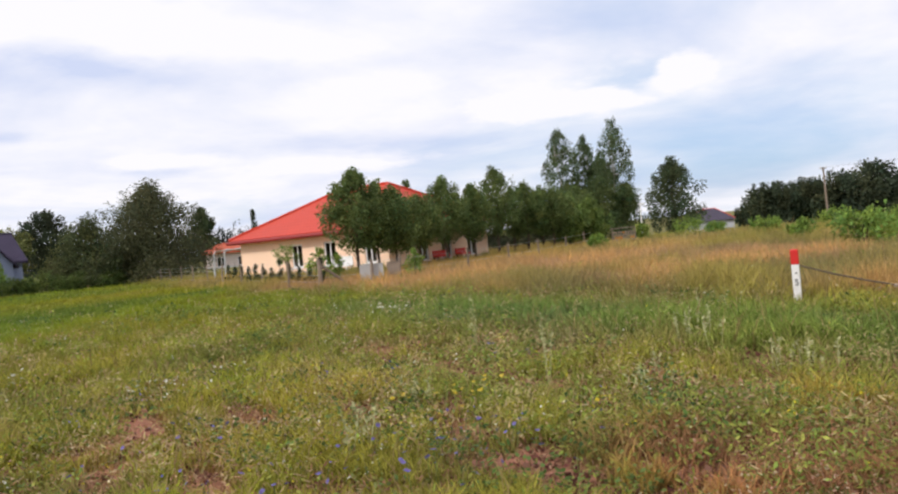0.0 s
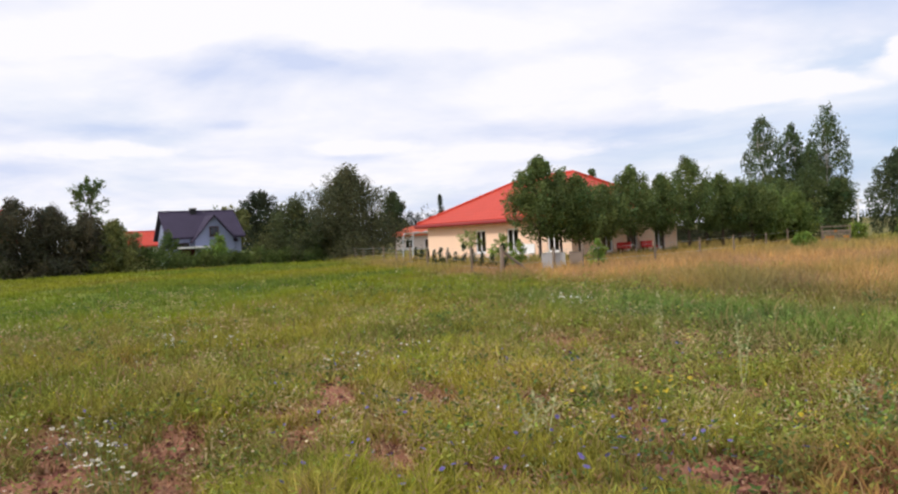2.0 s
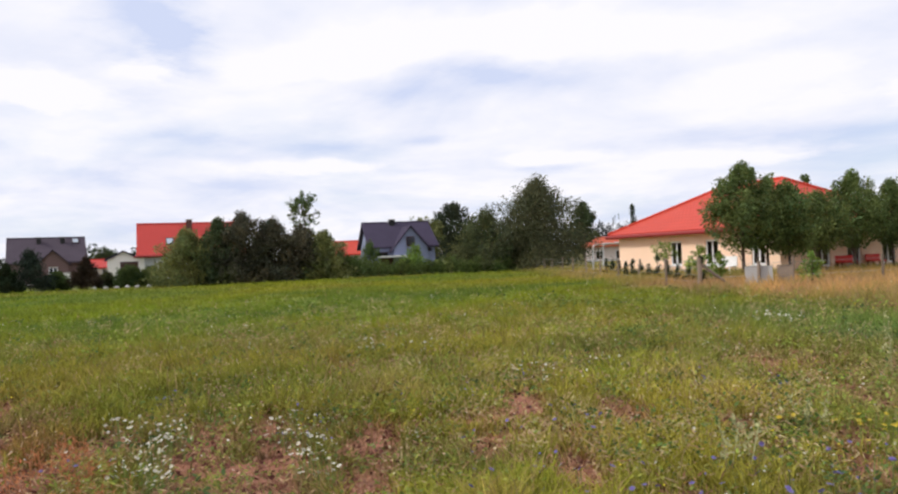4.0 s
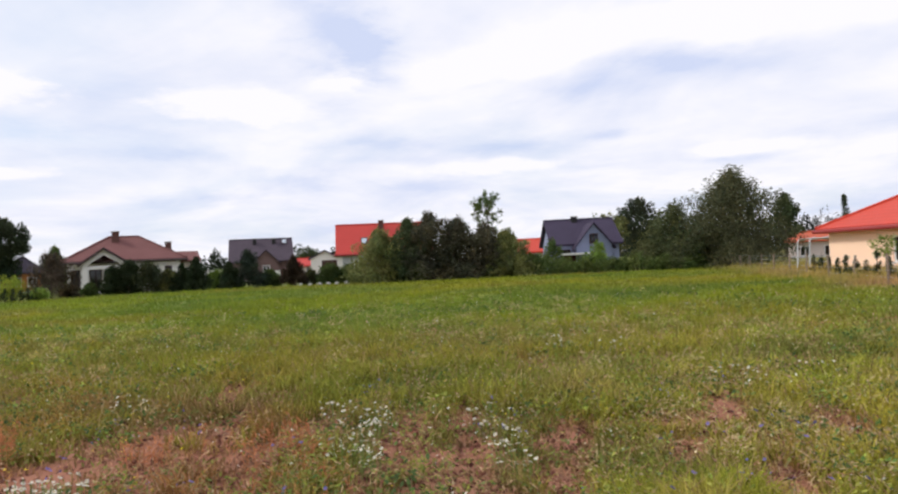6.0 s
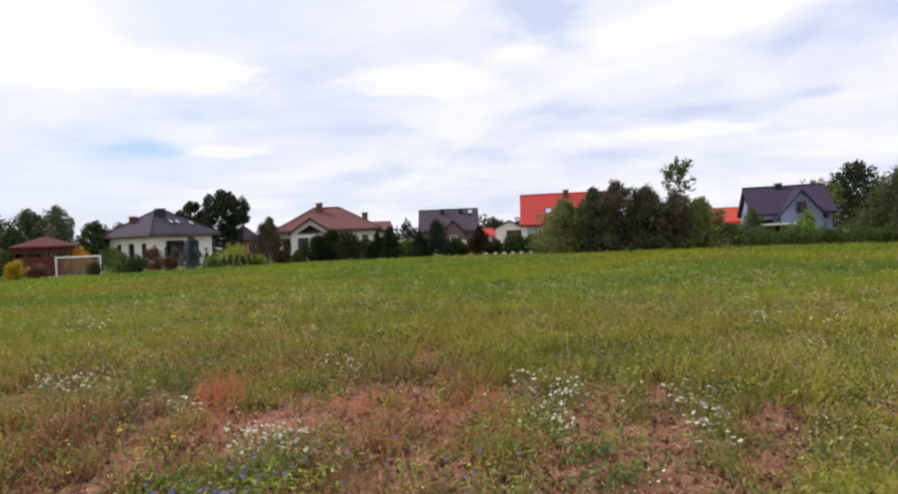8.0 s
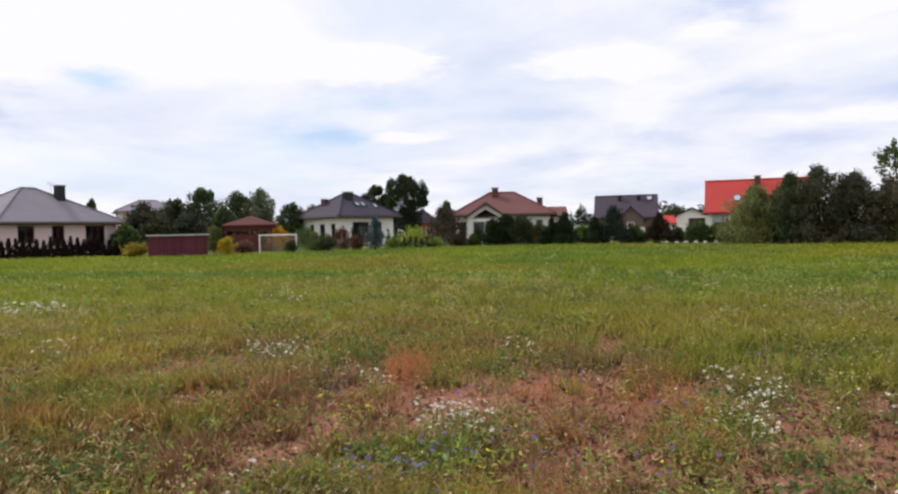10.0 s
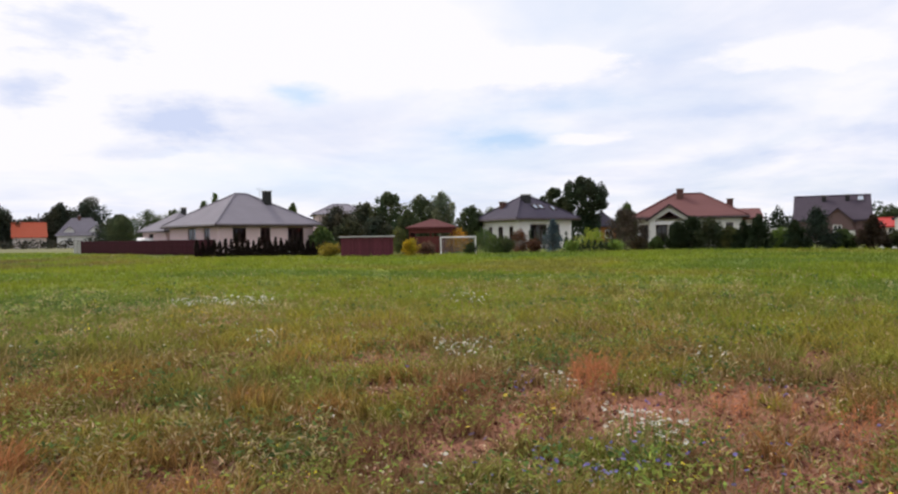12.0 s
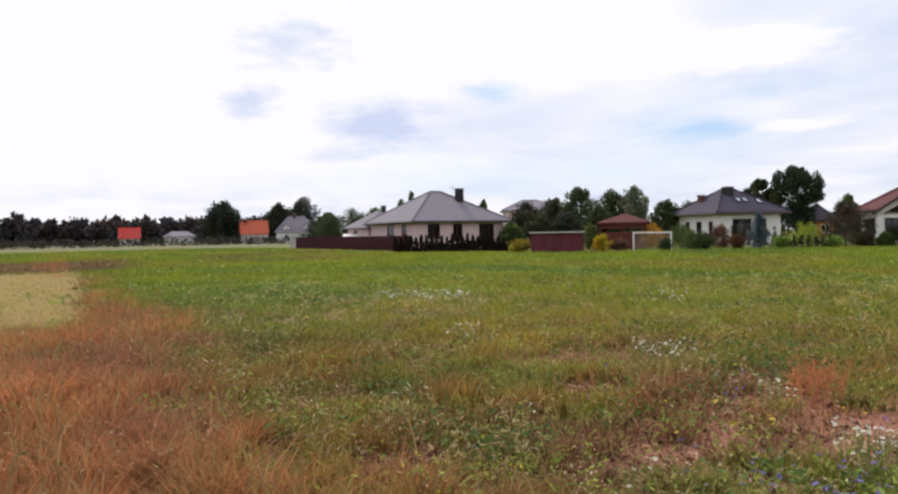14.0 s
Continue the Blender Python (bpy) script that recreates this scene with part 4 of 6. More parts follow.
    # pale blue house with the anthracite roof
    L, W = 6.7, 8.6
    x, y = spot(36.75, 72.5)
    h = base_house("pale blue house with a dark anthracite pitched roof", (x, y, 0), 36.75 + 8, L, W, 2.75, M_BLUE, {"front": [(0.7, 1.7, 0.9, 2.2)], "left": [(3.4, 4.6, 0.9, 2.2)]}, M_FRAME_D)
    bm = bmesh.new()
    caps = gable_roof(bm, L, W, 2.75, 5.45, 0.45, 0.4)
    part("roof", bm, R_DARK, h)
    add_caps(h, caps, R_DARK)
    for gx in (0.0, L - 0.3):
        gable_end(h, gx, W, 2.75, 5.1, M_BLUE)
    cross_gable(h, 2.15, 5.75, -1.0, 4.0, 0, 2.6, 4.75, M_BLUE, R_DARK, (1.35, 2.2, 2.75, 3.7), M_FRAME_D)
    add_chimney(h, 2.9, 4.0, 5.0, 5.7, 0.6, M_BLACK)
    # far houses
    far = [("pink-walled house with a grey hipped roof behind garden trees", 99.8, 118, 102, 9.0, 9.0, 5.4, 7.3, M_PINK, R_GREY, (2.5, 0)),
           ("small pavilion house with a slate pyramid roof", 77.8, 108, 77, 4.2, 4.2, 2.6, 4.8, M_WOOD_O, R_SLATE, (0.4, 0)),
           ("far white house with a grey mansard roof", 118.2, 200, 117, 11.0, 9.0, 3.0, 7.6, M_WHITE_W, R_GREY, (4.5, 0)),
           ("far low house with a pale roof", 126.5, 268, 125.5, 10.5, 8.0, 2.6, 4.6, M_WHITE_W, R_GREY, (5, 0)),
           ("far house with a dark slate roof and red ridge", -18.7, 152, -20.5, 9.5, 9.0, 2.6, 5.1, M_GREYW, R_SLATE, (2.6, 0)),
           ("low house with an orange hipped roof behind the pergola", 19.3, 92, 18.2, 6.0, 6.0, 1.9, 3.1, M_CREAM, R_ORANGE, (2.5, 0))]
    for label, b, d, turn, L, W, e, r, wall, roof, ridge in far:
        x, y = spot(b, d)
        z = float(land(np.array([x]), np.array([y]))[0])
        h = base_house(label, (x, y, z), turn, L, W, e, wall, {"front": [(L * 0.2, L * 0.2 + 1.1, e - 1.7, e - 0.5), (L * 0.62, L * 0.62 + 1.1, e - 1.7, e - 0.5)]}, M_FRAME)
        bm = bmesh.new()
        hips = hip_roof(bm, L, W, e - 0.05, r, 0.5, ridge)
        part("roof", bm, roof, h)
        add_caps(h, hips, R_RED2 if "red ridge" in label else roof)
        if "mansard" in label:
            for dx in (1.6, 7.2):
                cross_gable(h, dx, dx + 2.2, 0.4, 3.2, e, 4.4, 5.5, M_WHITE_W, R_GREY, None)
            add_chimney(h, 5.0, 4.2, 6.6, 8.3, 0.7)
    for label, b, d, turn, L, W, e, r, roof in [("far house with a steep orange pitched roof", 120.9, 208, 121.5, 7.4, 8.0, 2.9, 6.7, R_ORANGE), ("far house with a bright red pitched roof", 129.6, 258, 128.5, 6.4, 7.0, 2.3, 5.9, R_RED2),
                                                ("house with a bright orange-red pitched roof", 39.8, 92, 38.8, 6.5, 7.0, 2.3, 4.05, R_RED), ("far house with a red roof beside the garage", 57.6, 125, 57, 5.5, 6.0, 2.0, 3.3, R_RED2)]:
        x, y = spot(b, d)
        h = base_house(label, (x, y, 0), turn, L, W, e, M_CREAM, {"front": [(L * 0.3, L * 0.3 + 1.1, 0.9, min(2.1, e - 0.2))]}, M_FRAME)
        bm = bmesh.new()
        caps = gable_roof(bm, L, W, e, r, 0.4, 0.3)
        part("roof", bm, roof, h)
        add_caps(h, caps, roof)
        for gx in (0.0, L - 0.3):
            gable_end(h, gx, W, e, r - 0.3, M_CREAM)


make_houses()

# ---------------------------------------------------------------- trees and shrubs
PROFILE = {"round": lambda v: math.sqrt(max(0.02, 1 - (2 * v - 1) ** 2)), "egg": lambda v: max(0.12, math.sin(math.pi * min(1, v ** 0.75 * 0.94 + 0.05))),
           "cone": lambda v: max(0.06, 1.02 - v) ** 0.9, "column": lambda v: max(0.15, min(1, 4 * v + 0.45) * (1 - v ** 3) ** 0.7), "dome": lambda v: math.sqrt(max(0.03, 1 - v * v)),
           "mound": lambda v: max(0.05, 1 - v ** 1.5) ** 0.75, "vase": lambda v: (0.35 + 0.75 * v) * math.sqrt(max(0.04, 1 - v ** 4))}
tree_seed = [100]


def leaf_cloud(rng, centres, radii, count, size, color, droop=0.0):
    """Leaf-shaped faces in sprays that reach outwards and up. Returns verts, faces, tint."""
    pick = rng.choice(len(centres), count, p=radii ** 2 / (radii ** 2).sum())
    mean = centres.mean(0)
    axis = centres - mean
    axis /= np.linalg.norm(axis, axis=1)[:, None] + 1e-6
    axis = axis * 0.7 + rng.randn(len(centres), 3) * 0.25
    axis[:, 2] += 0.75 - 0.9 * droop
    axis /= np.linalg.norm(axis, axis=1)[:, None] + 1e-6
    d = rng.randn(count, 3)
    d /= np.linalg.norm(d, axis=1)[:, None]
    ax = axis[pick]
    along = (d * ax).sum(1)[:, None]
    reach = (radii[pick] * rng.rand(count) ** 0.42)[:, None]
    # a spray is long, and narrows towards its tip
    p = centres[pick] + ((d - ax * along) * 0.88 * (1 - 0.35 * along) + ax * along * 1.35) * reach
    if droop:
        p[:, 2] -= droop * rng.rand(count) ** 2 * radii[pick]
    a = rng.randn(count, 3) * 0.7 + d * 0.4 + ax * 0.7
    a[:, 2] -= 0.25 + droop
    a /= np.linalg.norm(a, axis=1)[:, None]
    b = np.cross(a, rng.randn(count, 3))
    b /= np.linalg.norm(b, axis=1)[:, None]
    s = size * (0.5 + 0.8 * rng.rand(count))[:, None]
    V = np.stack([p, p + (a * 0.5 + b * 0.32) * s, p + a * s, p + (a * 0.5 - b * 0.32) * s], 1).reshape(-1, 3)
    own = 0.72 + 0.56 * rng.rand(len(centres))
    warm = rng.randn(len(centres)) * 0.10
    k = 1.28 * (own[pick] * (0.75 + 0.5 * rng.rand(count)))[:, None] * np.array(color)[None]
    k = k * (1 + warm[pick][:, None] * np.array([[1.0, 0.1, -0.6]]))
    return V, np.arange(count * 4).reshape(-1, 4), np.repeat(np.clip(k, 0, 1), 4, 0)


def crown_clumps(rng, z0, z1, halfw, shape, clumps, rel):
    prof = PROFILE[shape]
    cs, rs = [], []
    for k in range(clumps):
        v = rng.rand() ** 0.9
        w = halfw * prof(v)
        t = rng.rand() * math.tau
        rad = w * math.sqrt(rng.rand()) * 0.92
        cr = halfw * rel * (0.6 + 0.8 * rng.rand()) * (0.55 + 0.45 * prof(v))
        cs.append((math.cos(t) * rad, math.sin(t) * rad, z0 + (z1 - z0 - cr * 0.6) * v + cr * 0.3))
        rs.append(cr)
    return np.array(cs), np.array(rs)


def tree(name, label, bearing, far, top, halfw, shape="round", clear=0.2, leaves=4000, size=0.2, color=(0.06, 0.085, 0.025), clumps=60, rel=0.3,
         bark=None, droop=0.0, trunk=0.035, category="tree", group="", stems=1, shoots=0):
    tree_seed[0] += 1
    rng = np.random.RandomState(tree_seed[0])
    x, y = spot(bearing, far)
    z = float(land(np.array([x]), np.array([y]))[0])
    top = top - z
    if len(label.split()) < 4:
        label += " near the houses"
    root = thing(name, label, category, pose(x, y, z), group)
    cs, rs = crown_clumps(rng, top * clear, top, halfw, shape, int(clumps * 1.5), rel)
    for k in range(shoots):
        t, q = rng.rand() * math.tau, halfw * 0.75 * math.sqrt(rng.rand())
        v = 0.55 + 0.40 * (1 - q / halfw)
        base = np.array([math.cos(t) * q, math.sin(t) * q, top * (clear + (1 - clear) * v)])
        reach = top * (0.05 + 0.08 * rng.rand())
        add = [base + np.array([0.15 * reach * rng.randn(), 0.15 * reach * rng.randn(), reach * f]) for f in (0.2, 0.5, 0.8, 1.1)]
        cs = np.concatenate([cs, add])
        rs = np.concatenate([rs, halfw * np.array([0.17, 0.12, 0.09, 0.06])])
    bm = bmesh.new()
    r0 = max(0.03, top * trunk * 0.5)
    for s in range(stems):
        lean = np.array([rng.randn(), rng.randn()]) * (0.02 + 0.10 * (stems > 1)) * top
        pts = [(0.0, 0.0, -0.1)] + [(lean[0] * v + 0.02 * top * rng.randn() * v, lean[1] * v + 0.02 * top * rng.randn() * v, top * 0.9 * v) for v in (0.15, 0.35, 0.6, 0.85, 1.0)]
        tube(bm, pts, [r0 * 1.25, r0, r0 * 0.8, r0 * 0.55, r0 * 0.3, 0.012], 7)
        for k in rng.choice(len(cs), min(len(cs), 16 // stems + 2), replace=False):
            c = cs[k]
            v = min(max(c[2] / top - 0.12, clear * 0.7), 0.9) / 0.9
            i = min(range(len(pts)), key=lambda q: abs(pts[q][2] - top * 0.9 * v))
            p = np.array(pts[max(i, 1)])
            mid = p * 0.5 + c * 0.5 + np.array([0, 0, -0.02 * top])
            tube(bm, [tuple(p), tuple(mid), tuple(c)], [r0 * 0.32, r0 * 0.2, 0.008], 5)
    part("trunk", bm, bark or M_BARK, root)
    me = array_mesh("crown", *leaf_cloud(rng, cs, rs, leaves, size, color, droop))
    part("crown", me, M_LEAF, root)
    return root


DARK, MID, FRESH, WILLOW, OLIVE = (0.055, 0.072, 0.032), (0.080, 0.115, 0.036), (0.15, 0.22, 0.045), (0.082, 0.088, 0.046), (0.13, 0.14, 0.05)
THUJA, RUST, YELLOW = (0.030, 0.045, 0.020), (0.11, 0.055, 0.035), (0.36, 0.26, 0.02)


def make_trees():
    # row of garden trees before the salmon house
    G = "row of garden trees"
    for b, d, top, w, n in [(7.75, 33, 5.0, 1.6, 9000), (6.0, 34.2, 4.45, 1.5, 6000), (4.6, 34.5, 4.1, 1.6, 8000), (2.6, 36.5, 3.8, 1.45, 6000), (0.4, 39, 4.7, 1.55, 8000), (-1.9, 41, 4.3, 1.45, 7000), (-3.9, 44, 5.4, 1.7, 8000),
                           (-6.35, 46, 4.5, 1.55, 7000), (-5.2, 47, 4.2, 1.6, 6000), (-7.5, 49, 4.2, 1.8, 6000), (-10.4, 53, 4.2, 2.1, 6000), (-8.4, 47, 4.1, 1.8, 6000)]:
        tree("garden_tree", "leafy dark green garden tree on a slim bare trunk", b, d, top, w, "egg", 0.26, int(n * 1.5), 0.125, (0.100, 0.135, 0.044), 130, 0.25, group=G, trunk=0.03, shoots=9)
    for b, d, top, w in [(-9.6, 48, 3.4, 1.3), (-11.4, 50, 3.1, 1.4)]:
        tree("garden_tree", "bushy light green young tree", b, d, top, w, "egg", 0.1, 6000, 0.18, (0.11, 0.155, 0.04), 50, 0.35, group=G)
    for b, d, top, w in [(-9.4, 72, 11.4, 2.2), (-11.4, 76, 11.0, 1.9), (-13.6, 74, 12.1, 2.4), (-12.5, 75, 8.5, 2.2)]:
        tree("birch", "tall birch with drooping dark green foliage", b, d, top, w, "column", 0.15, 9500, 0.19, (0.070, 0.098, 0.042), 170, 0.17, M_BIRCH, 1.6, group="birches", trunk=0.02, shoots=6)
    for b, d, top, w in [(-9.6, 68, 5.2, 2.4), (-12.2, 69, 5.6, 2.8), (-14.2, 70, 5.0, 1.9)]:
        tree("hazel", "dense dark hazel below the birches", b, d, top, w, "dome", 0.0, 9000, 0.2, (0.07, 0.095, 0.035), 80, 0.25, stems=4, shoots=8, group="hazels")
    tree("alder", "dense dark green broad tree", -18.0, 84, 7.95, 3.5, "egg", 0.03, 12000, 0.26, (0.065, 0.085, 0.042), 120, 0.24, shoots=14)
    for b, d, top, w in [(-23.6, 135, 1.8, 2.6), (-25.0, 130, 5.0, 4.6), (-27.4, 132, 4.8, 4.4), (-29.2, 135, 5.6, 4.8), (-31.6, 130, 6.3, 5.2), (-34.2, 128, 5.4, 5.4), (-37, 130, 6, 5.2)]:
        tree("oak", "dark broad-crowned far oak", b, d, top, w, "round", 0.03, 8500, 0.5, (0.046, 0.06, 0.034), 50, 0.32, group="far oaks")
    for b, d, top, w in [(-30.4, 25, 1.15, 0.95), (-33.4, 29, 1.0, 0.8), (-24.3, 45, 0.85, 0.85), (-18.8, 60, 1.2, 1.2), (-15.3, 50, 1.1, 0.5), (-28.8, 48, 0.85, 1.0), (-32.5, 40, 0.65, 0.8), (-11.8, 40, 0.75, 0.5), (-26.6, 34, 0.8, 0.5), (-20.8, 52, 0.75, 0.6), (-35, 33, 0.9, 0.8)]:
        tree("shrub", "self-sown bright green shrub in the rough lot", b, d, top, w, "round", 0.05, 1800, 0.13, FRESH, 22, 0.42, group="shrubs", stems=3, category="shrub")
    tree("poplar_top", "young poplar behind the red roof", 3.2, 70, 7.4, 1.0, "column", 0.3, 2500, 0.25, MID, 30, 0.4)
    # willow and the thicket round it
    tree("willow", "large bushy grey-green willow", 23.2, 62, 7.6, 4.9, "mound", 0.0, 44000, 0.18, WILLOW, 200, 0.26, droop=0.15, stems=4, shoots=12)
    tree("willow", "lower spreading willow bush", 27.3, 63, 5.2, 3.6, "mound", 0.0, 19000, 0.18, (0.078, 0.092, 0.040), 80, 0.32, droop=0.15, stems=4)
    tree("alder", "rounded dark far tree", 29.8, 110, 9.2, 3.7, "round", 0.05, 9000, 0.38, (0.036, 0.046, 0.026), 60, 0.33)
    tree("alder", "olive-green far tree", 32.4, 102, 7.1, 2.8, "round", 0.1, 5000, 0.35, OLIVE, 40, 0.33)
    tree("pine", "dark pine with layered boughs", 19.4, 105, 8.4, 2.4, "egg", 0.2, 4500, 0.35, DARK, 34, 0.32)
    tree("spruce", "slim dark spruce", 15.5, 150, 10.2, 1.2, "cone", 0.05, 2500, 0.4, THUJA, 40, 0.5)
    for b, d, top, w, c in [(51.0, 61, 4.2, 2.2, OLIVE), (48.6, 60.5, 4.9, 2.0, DARK), (46.8, 60, 5.35, 2.4, (0.058, 0.056, 0.036)), (44.6, 60, 4.8, 2.2, (0.062, 0.060, 0.038)), (42.3, 60.5, 4.2, 2.2, (0.072, 0.066, 0.042)), (40.6, 60, 3.6, 1.8, OLIVE)]:
        tree("elder_bush", "tall dark thicket bush at the field edge", b, d, top + 0.2, w * 1.3, "mound", 0.0, 17000, 0.18, tuple(1.15 * v for v in c), 120, 0.25, group="thicket", stems=4, category="bush", shoots=12)
    tree("walnut", "airy tree with gaps in its crown", 42.0, 66, 7.7, 2.0, "vase", 0.45, 2600, 0.2, MID, 34, 0.15, shoots=5)
    tree("bush", "round green garden bush", 37.0, 63.5, 2.9, 1.35, "dome", 0.0, 3500, 0.18, MID, 30, 0.35, stems=3, category="bush")
    tree("bush", "light green garden bush", 33.3, 63.5, 2.55, 1.2, "dome", 0.0, 3200, 0.18, FRESH, 28, 0.35, stems=3, category="bush")
    for b, top, w in [(38.6, 1.6, 1.6), (36.2, 1.2, 1.5), (34.4, 1.25, 1.5), (32.2, 1.15, 1.5), (30.3, 1.3, 1.6), (28.2, 1.1, 1.4), (26.2, 1.0, 1.2)]:
        tree("bramble", "low tangled bramble at the field edge", b, 60.5, top, w, "dome", 0.0, 2600, 0.16, (0.075, 0.105, 0.03), 26, 0.36, group="brambles", stems=4, category="bush")
    # garden by the brown villa
    for b, d, top, w, s, c, lab in [(75.0, 70, 3.6, 1.6, "dome", (0.085, 0.068, 0.05), "feathery brownish tamarisk bush"), (71.0, 68, 2.4, 0.8, "dome", THUJA, "clipped dark yew bush"), (70.0, 68, 2.75, 1.0, "dome", THUJA, "clipped dark yew bush"),
                                    (68.8, 68, 2.6, 1.5, "dome", (0.05, 0.06, 0.028), "rounded dark lilac bush"), (65.3, 67, 2.7, 1.2, "cone", THUJA, "dark conical thuja"), (66.3, 67, 2.3, 0.8, "cone", THUJA, "dark conical thuja"), (61.4, 67, 3.2, 1.75, "cone", (0.03, 0.045, 0.03), "broad dark spruce"),
                                    (62.8, 66, 2.2, 1.0, "cone", THUJA, "dark conical thuja"), (57.9, 66, 2.45, 1.2, "cone", (0.05, 0.035, 0.022), "dark reddish-green thuja"), (55.1, 66, 1.7, 0.9, "dome", MID, "green garden shrub"), (67.2, 68, 1.8, 0.8, "dome", OLIVE, "pale green garden shrub"),
                                    (63.7, 69, 1.6, 0.9, "dome", FRESH, "light green garden shrub"), (59.8, 68, 1.4, 0.8, "dome", MID, "green garden shrub"), (73.9, 68, 1.0, 0.6, "dome", (0.09, 0.07, 0.04), "brownish garden shrub"), (72.6, 67, 1.0, 0.5, "dome", MID, "small garden shrub"),
                                    (53.6, 66, 1.5, 0.9, "dome", MID, "green garden shrub"), (56.6, 67, 1.2, 0.6, "dome", (0.08, 0.09, 0.04), "pale garden shrub")]:
        tree("garden_shrub", lab + " on the lawn", b, d, top * 1.04, w * 1.25, s, 0.0, 8500, 0.15, tuple(0.72 * v for v in c), 75, 0.3, group="garden shrubs", stems=2, category="shrub")
    tree("blue_spruce", "small blue-grey spruce", 80.7, 62, 2.75, 1.05, "cone", 0.02, 3800, 0.14, (0.075, 0.10, 0.11), 40, 0.36)
    for b, d, top, w, c, lab in [(92.3, 58, 1.25, 0.72, YELLOW, "clipped yellow-green ball shrub"), (88.4, 66, 2.1, 1.15, (0.42, 0.22, 0.02), "golden-orange garden shrub"), (77.5, 66, 1.75, 1.6, (0.20, 0.24, 0.03), "spreading yellow-green juniper"),
                                 (85.5, 61, 1.5, 0.85, MID, "rounded green shrub"), (84.5, 61, 1.25, 0.75, DARK, "clipped dark ball shrub"), (86.2, 66, 2.0, 1.1, MID, "rounded green shrub"), (83.3, 66, 1.9, 0.9, RUST, "dark red-leaved barberry"),
                                 (82.2, 62, 1.1, 0.6, RUST, "dark red-leaved barberry"), (79.2, 63, 0.9, 0.6, FRESH, "light green low shrub"), (87.4, 60.5, 0.9, 0.5, DARK, "low dark shrub"), (91.0, 60, 0.9, 0.8, (0.12, 0.07, 0.05), "low russet shrub"),
                                 (93.2, 66, 2.5, 0.8, (0.09, 0.10, 0.03), "upright olive-green shrub"), (75.8, 64, 0.8, 0.7, FRESH, "light green low shrub"), (98.8, 60, 0.9, 0.9, (0.25, 0.20, 0.03), "yellowish spreading shrub")]:
        tree("garden_shrub", lab, b, d, top, w, "round" if top < 1.4 else "dome", 0.0, 3000, 0.13, c, 30, 0.4, group="garden shrubs", stems=3, category="shrub")
    for k in range(9):
        tree("small_thuja", "small dark clipped thuja in a row", 76.0 + k * 0.46, 63.5, 1.05, 0.32, "cone", 0.0, 500, 0.1, THUJA, 12, 0.5, group="row of small thujas", category="shrub")
    for k in range(8):
        tree("small_thuja", "slim thuja along the white house wall", 79.0 + k * 0.58, 74, 1.9, 0.3, "cone", 0.0, 500, 0.12, THUJA, 12, 0.5, group="thujas along the wall", category="shrub")
    # thuja row before the grey bungalow
    for k in range(25):
        b = 98.8 + k * 0.42
        tree("hedge_thuja", "narrow dark thuja of a row before the fence", b, 64.0 + 0.1 * k, 1.52 - 0.35 * (b < 101) + 0.16 * math.sin(k * 2.1), 0.40, "cone", 0.0, 3000, 0.10, (0.022, 0.015, 0.013), 60, 0.26, group="row of hedge thujas", category="shrub")
    # trees between and behind the houses
    for b, d, top, w, s, c in [(77.9, 105, 9.6, 4.5, "vase", (0.034, 0.046, 0.024)), (80.4, 108, 8.3, 2.8, "round", (0.045, 0.06, 0.028))]:
        tree("oak", "tall dark oak with a broken crown", b, d, top, w, s, 0.2, 17000, 0.3, c, 62, 0.2, trunk=0.05)
    for b, d, top, w, s, c in [(94.0, 90, 7.0, 2.3, "round", DARK), (96.0, 92, 5.8, 2.3, "round", (0.055, 0.06, 0.035)), (91.3, 92, 6.6, 2.3, "round", DARK), (89.6, 90, 6.9, 1.9, "round", (0.13, 0.15, 0.09)), (87.2, 84, 4.8, 1.8, "round", DARK), (98.2, 88, 5.1, 2.2, "round", (0.06, 0.058, 0.04)),
                               (97.2, 80, 3.4, 1.7, "dome", (0.05, 0.055, 0.03)), (95.0, 80, 3.8, 1.9, "dome", (0.05, 0.055, 0.035)), (92.4, 82, 4.2, 2.0, "dome", DARK), (99.4, 78, 2.6, 1.3, "dome", MID), (112.1, 160, 7.4, 3.7, "round", DARK), (110.4, 150, 7.3, 2.6, "round", DARK), (107.4, 130, 9.5, 1.6, "egg", MID), (113.9, 165, 6.5, 3.6, "round", DARK), (108.3, 130, 8.2, 1.2, "egg", MID),
                               (74.7, 110, 5.9, 1.9, "egg", MID), (85.4, 112, 5.6, 2.2, "round", DARK), (82.6, 115, 5.8, 2.0, "round", DARK), (56.6, 150, 5.7, 2.5, "round", DARK), (33.6, 116, 6.2, 2.6, "round", DARK), (101.5, 120, 7.2, 1.6, "egg", MID), (103, 122, 6.4, 1.4, "egg", MID)]:
        tree("tree", "dark green broad-leaved tree among the houses", b, d, top, w, s, 0.03, 8500, 0.27, c, 70, 0.28, group="village trees", shoots=6)
    for b, d, top, w in [(122.3, 215, 11.7, 6.6), (116.2, 235, 13.9, 7.5), (118.0, 230, 12.0, 4.8), (114.2, 190, 7.5, 3.3), (120.0, 240, 7.6, 4.9)]:
        tree("oak", "far dark broad-crowned tree", b, d, top, w, "dome", 0.0, 9000, 0.7, (0.036, 0.044, 0.030), 60, 0.28, group="far trees")


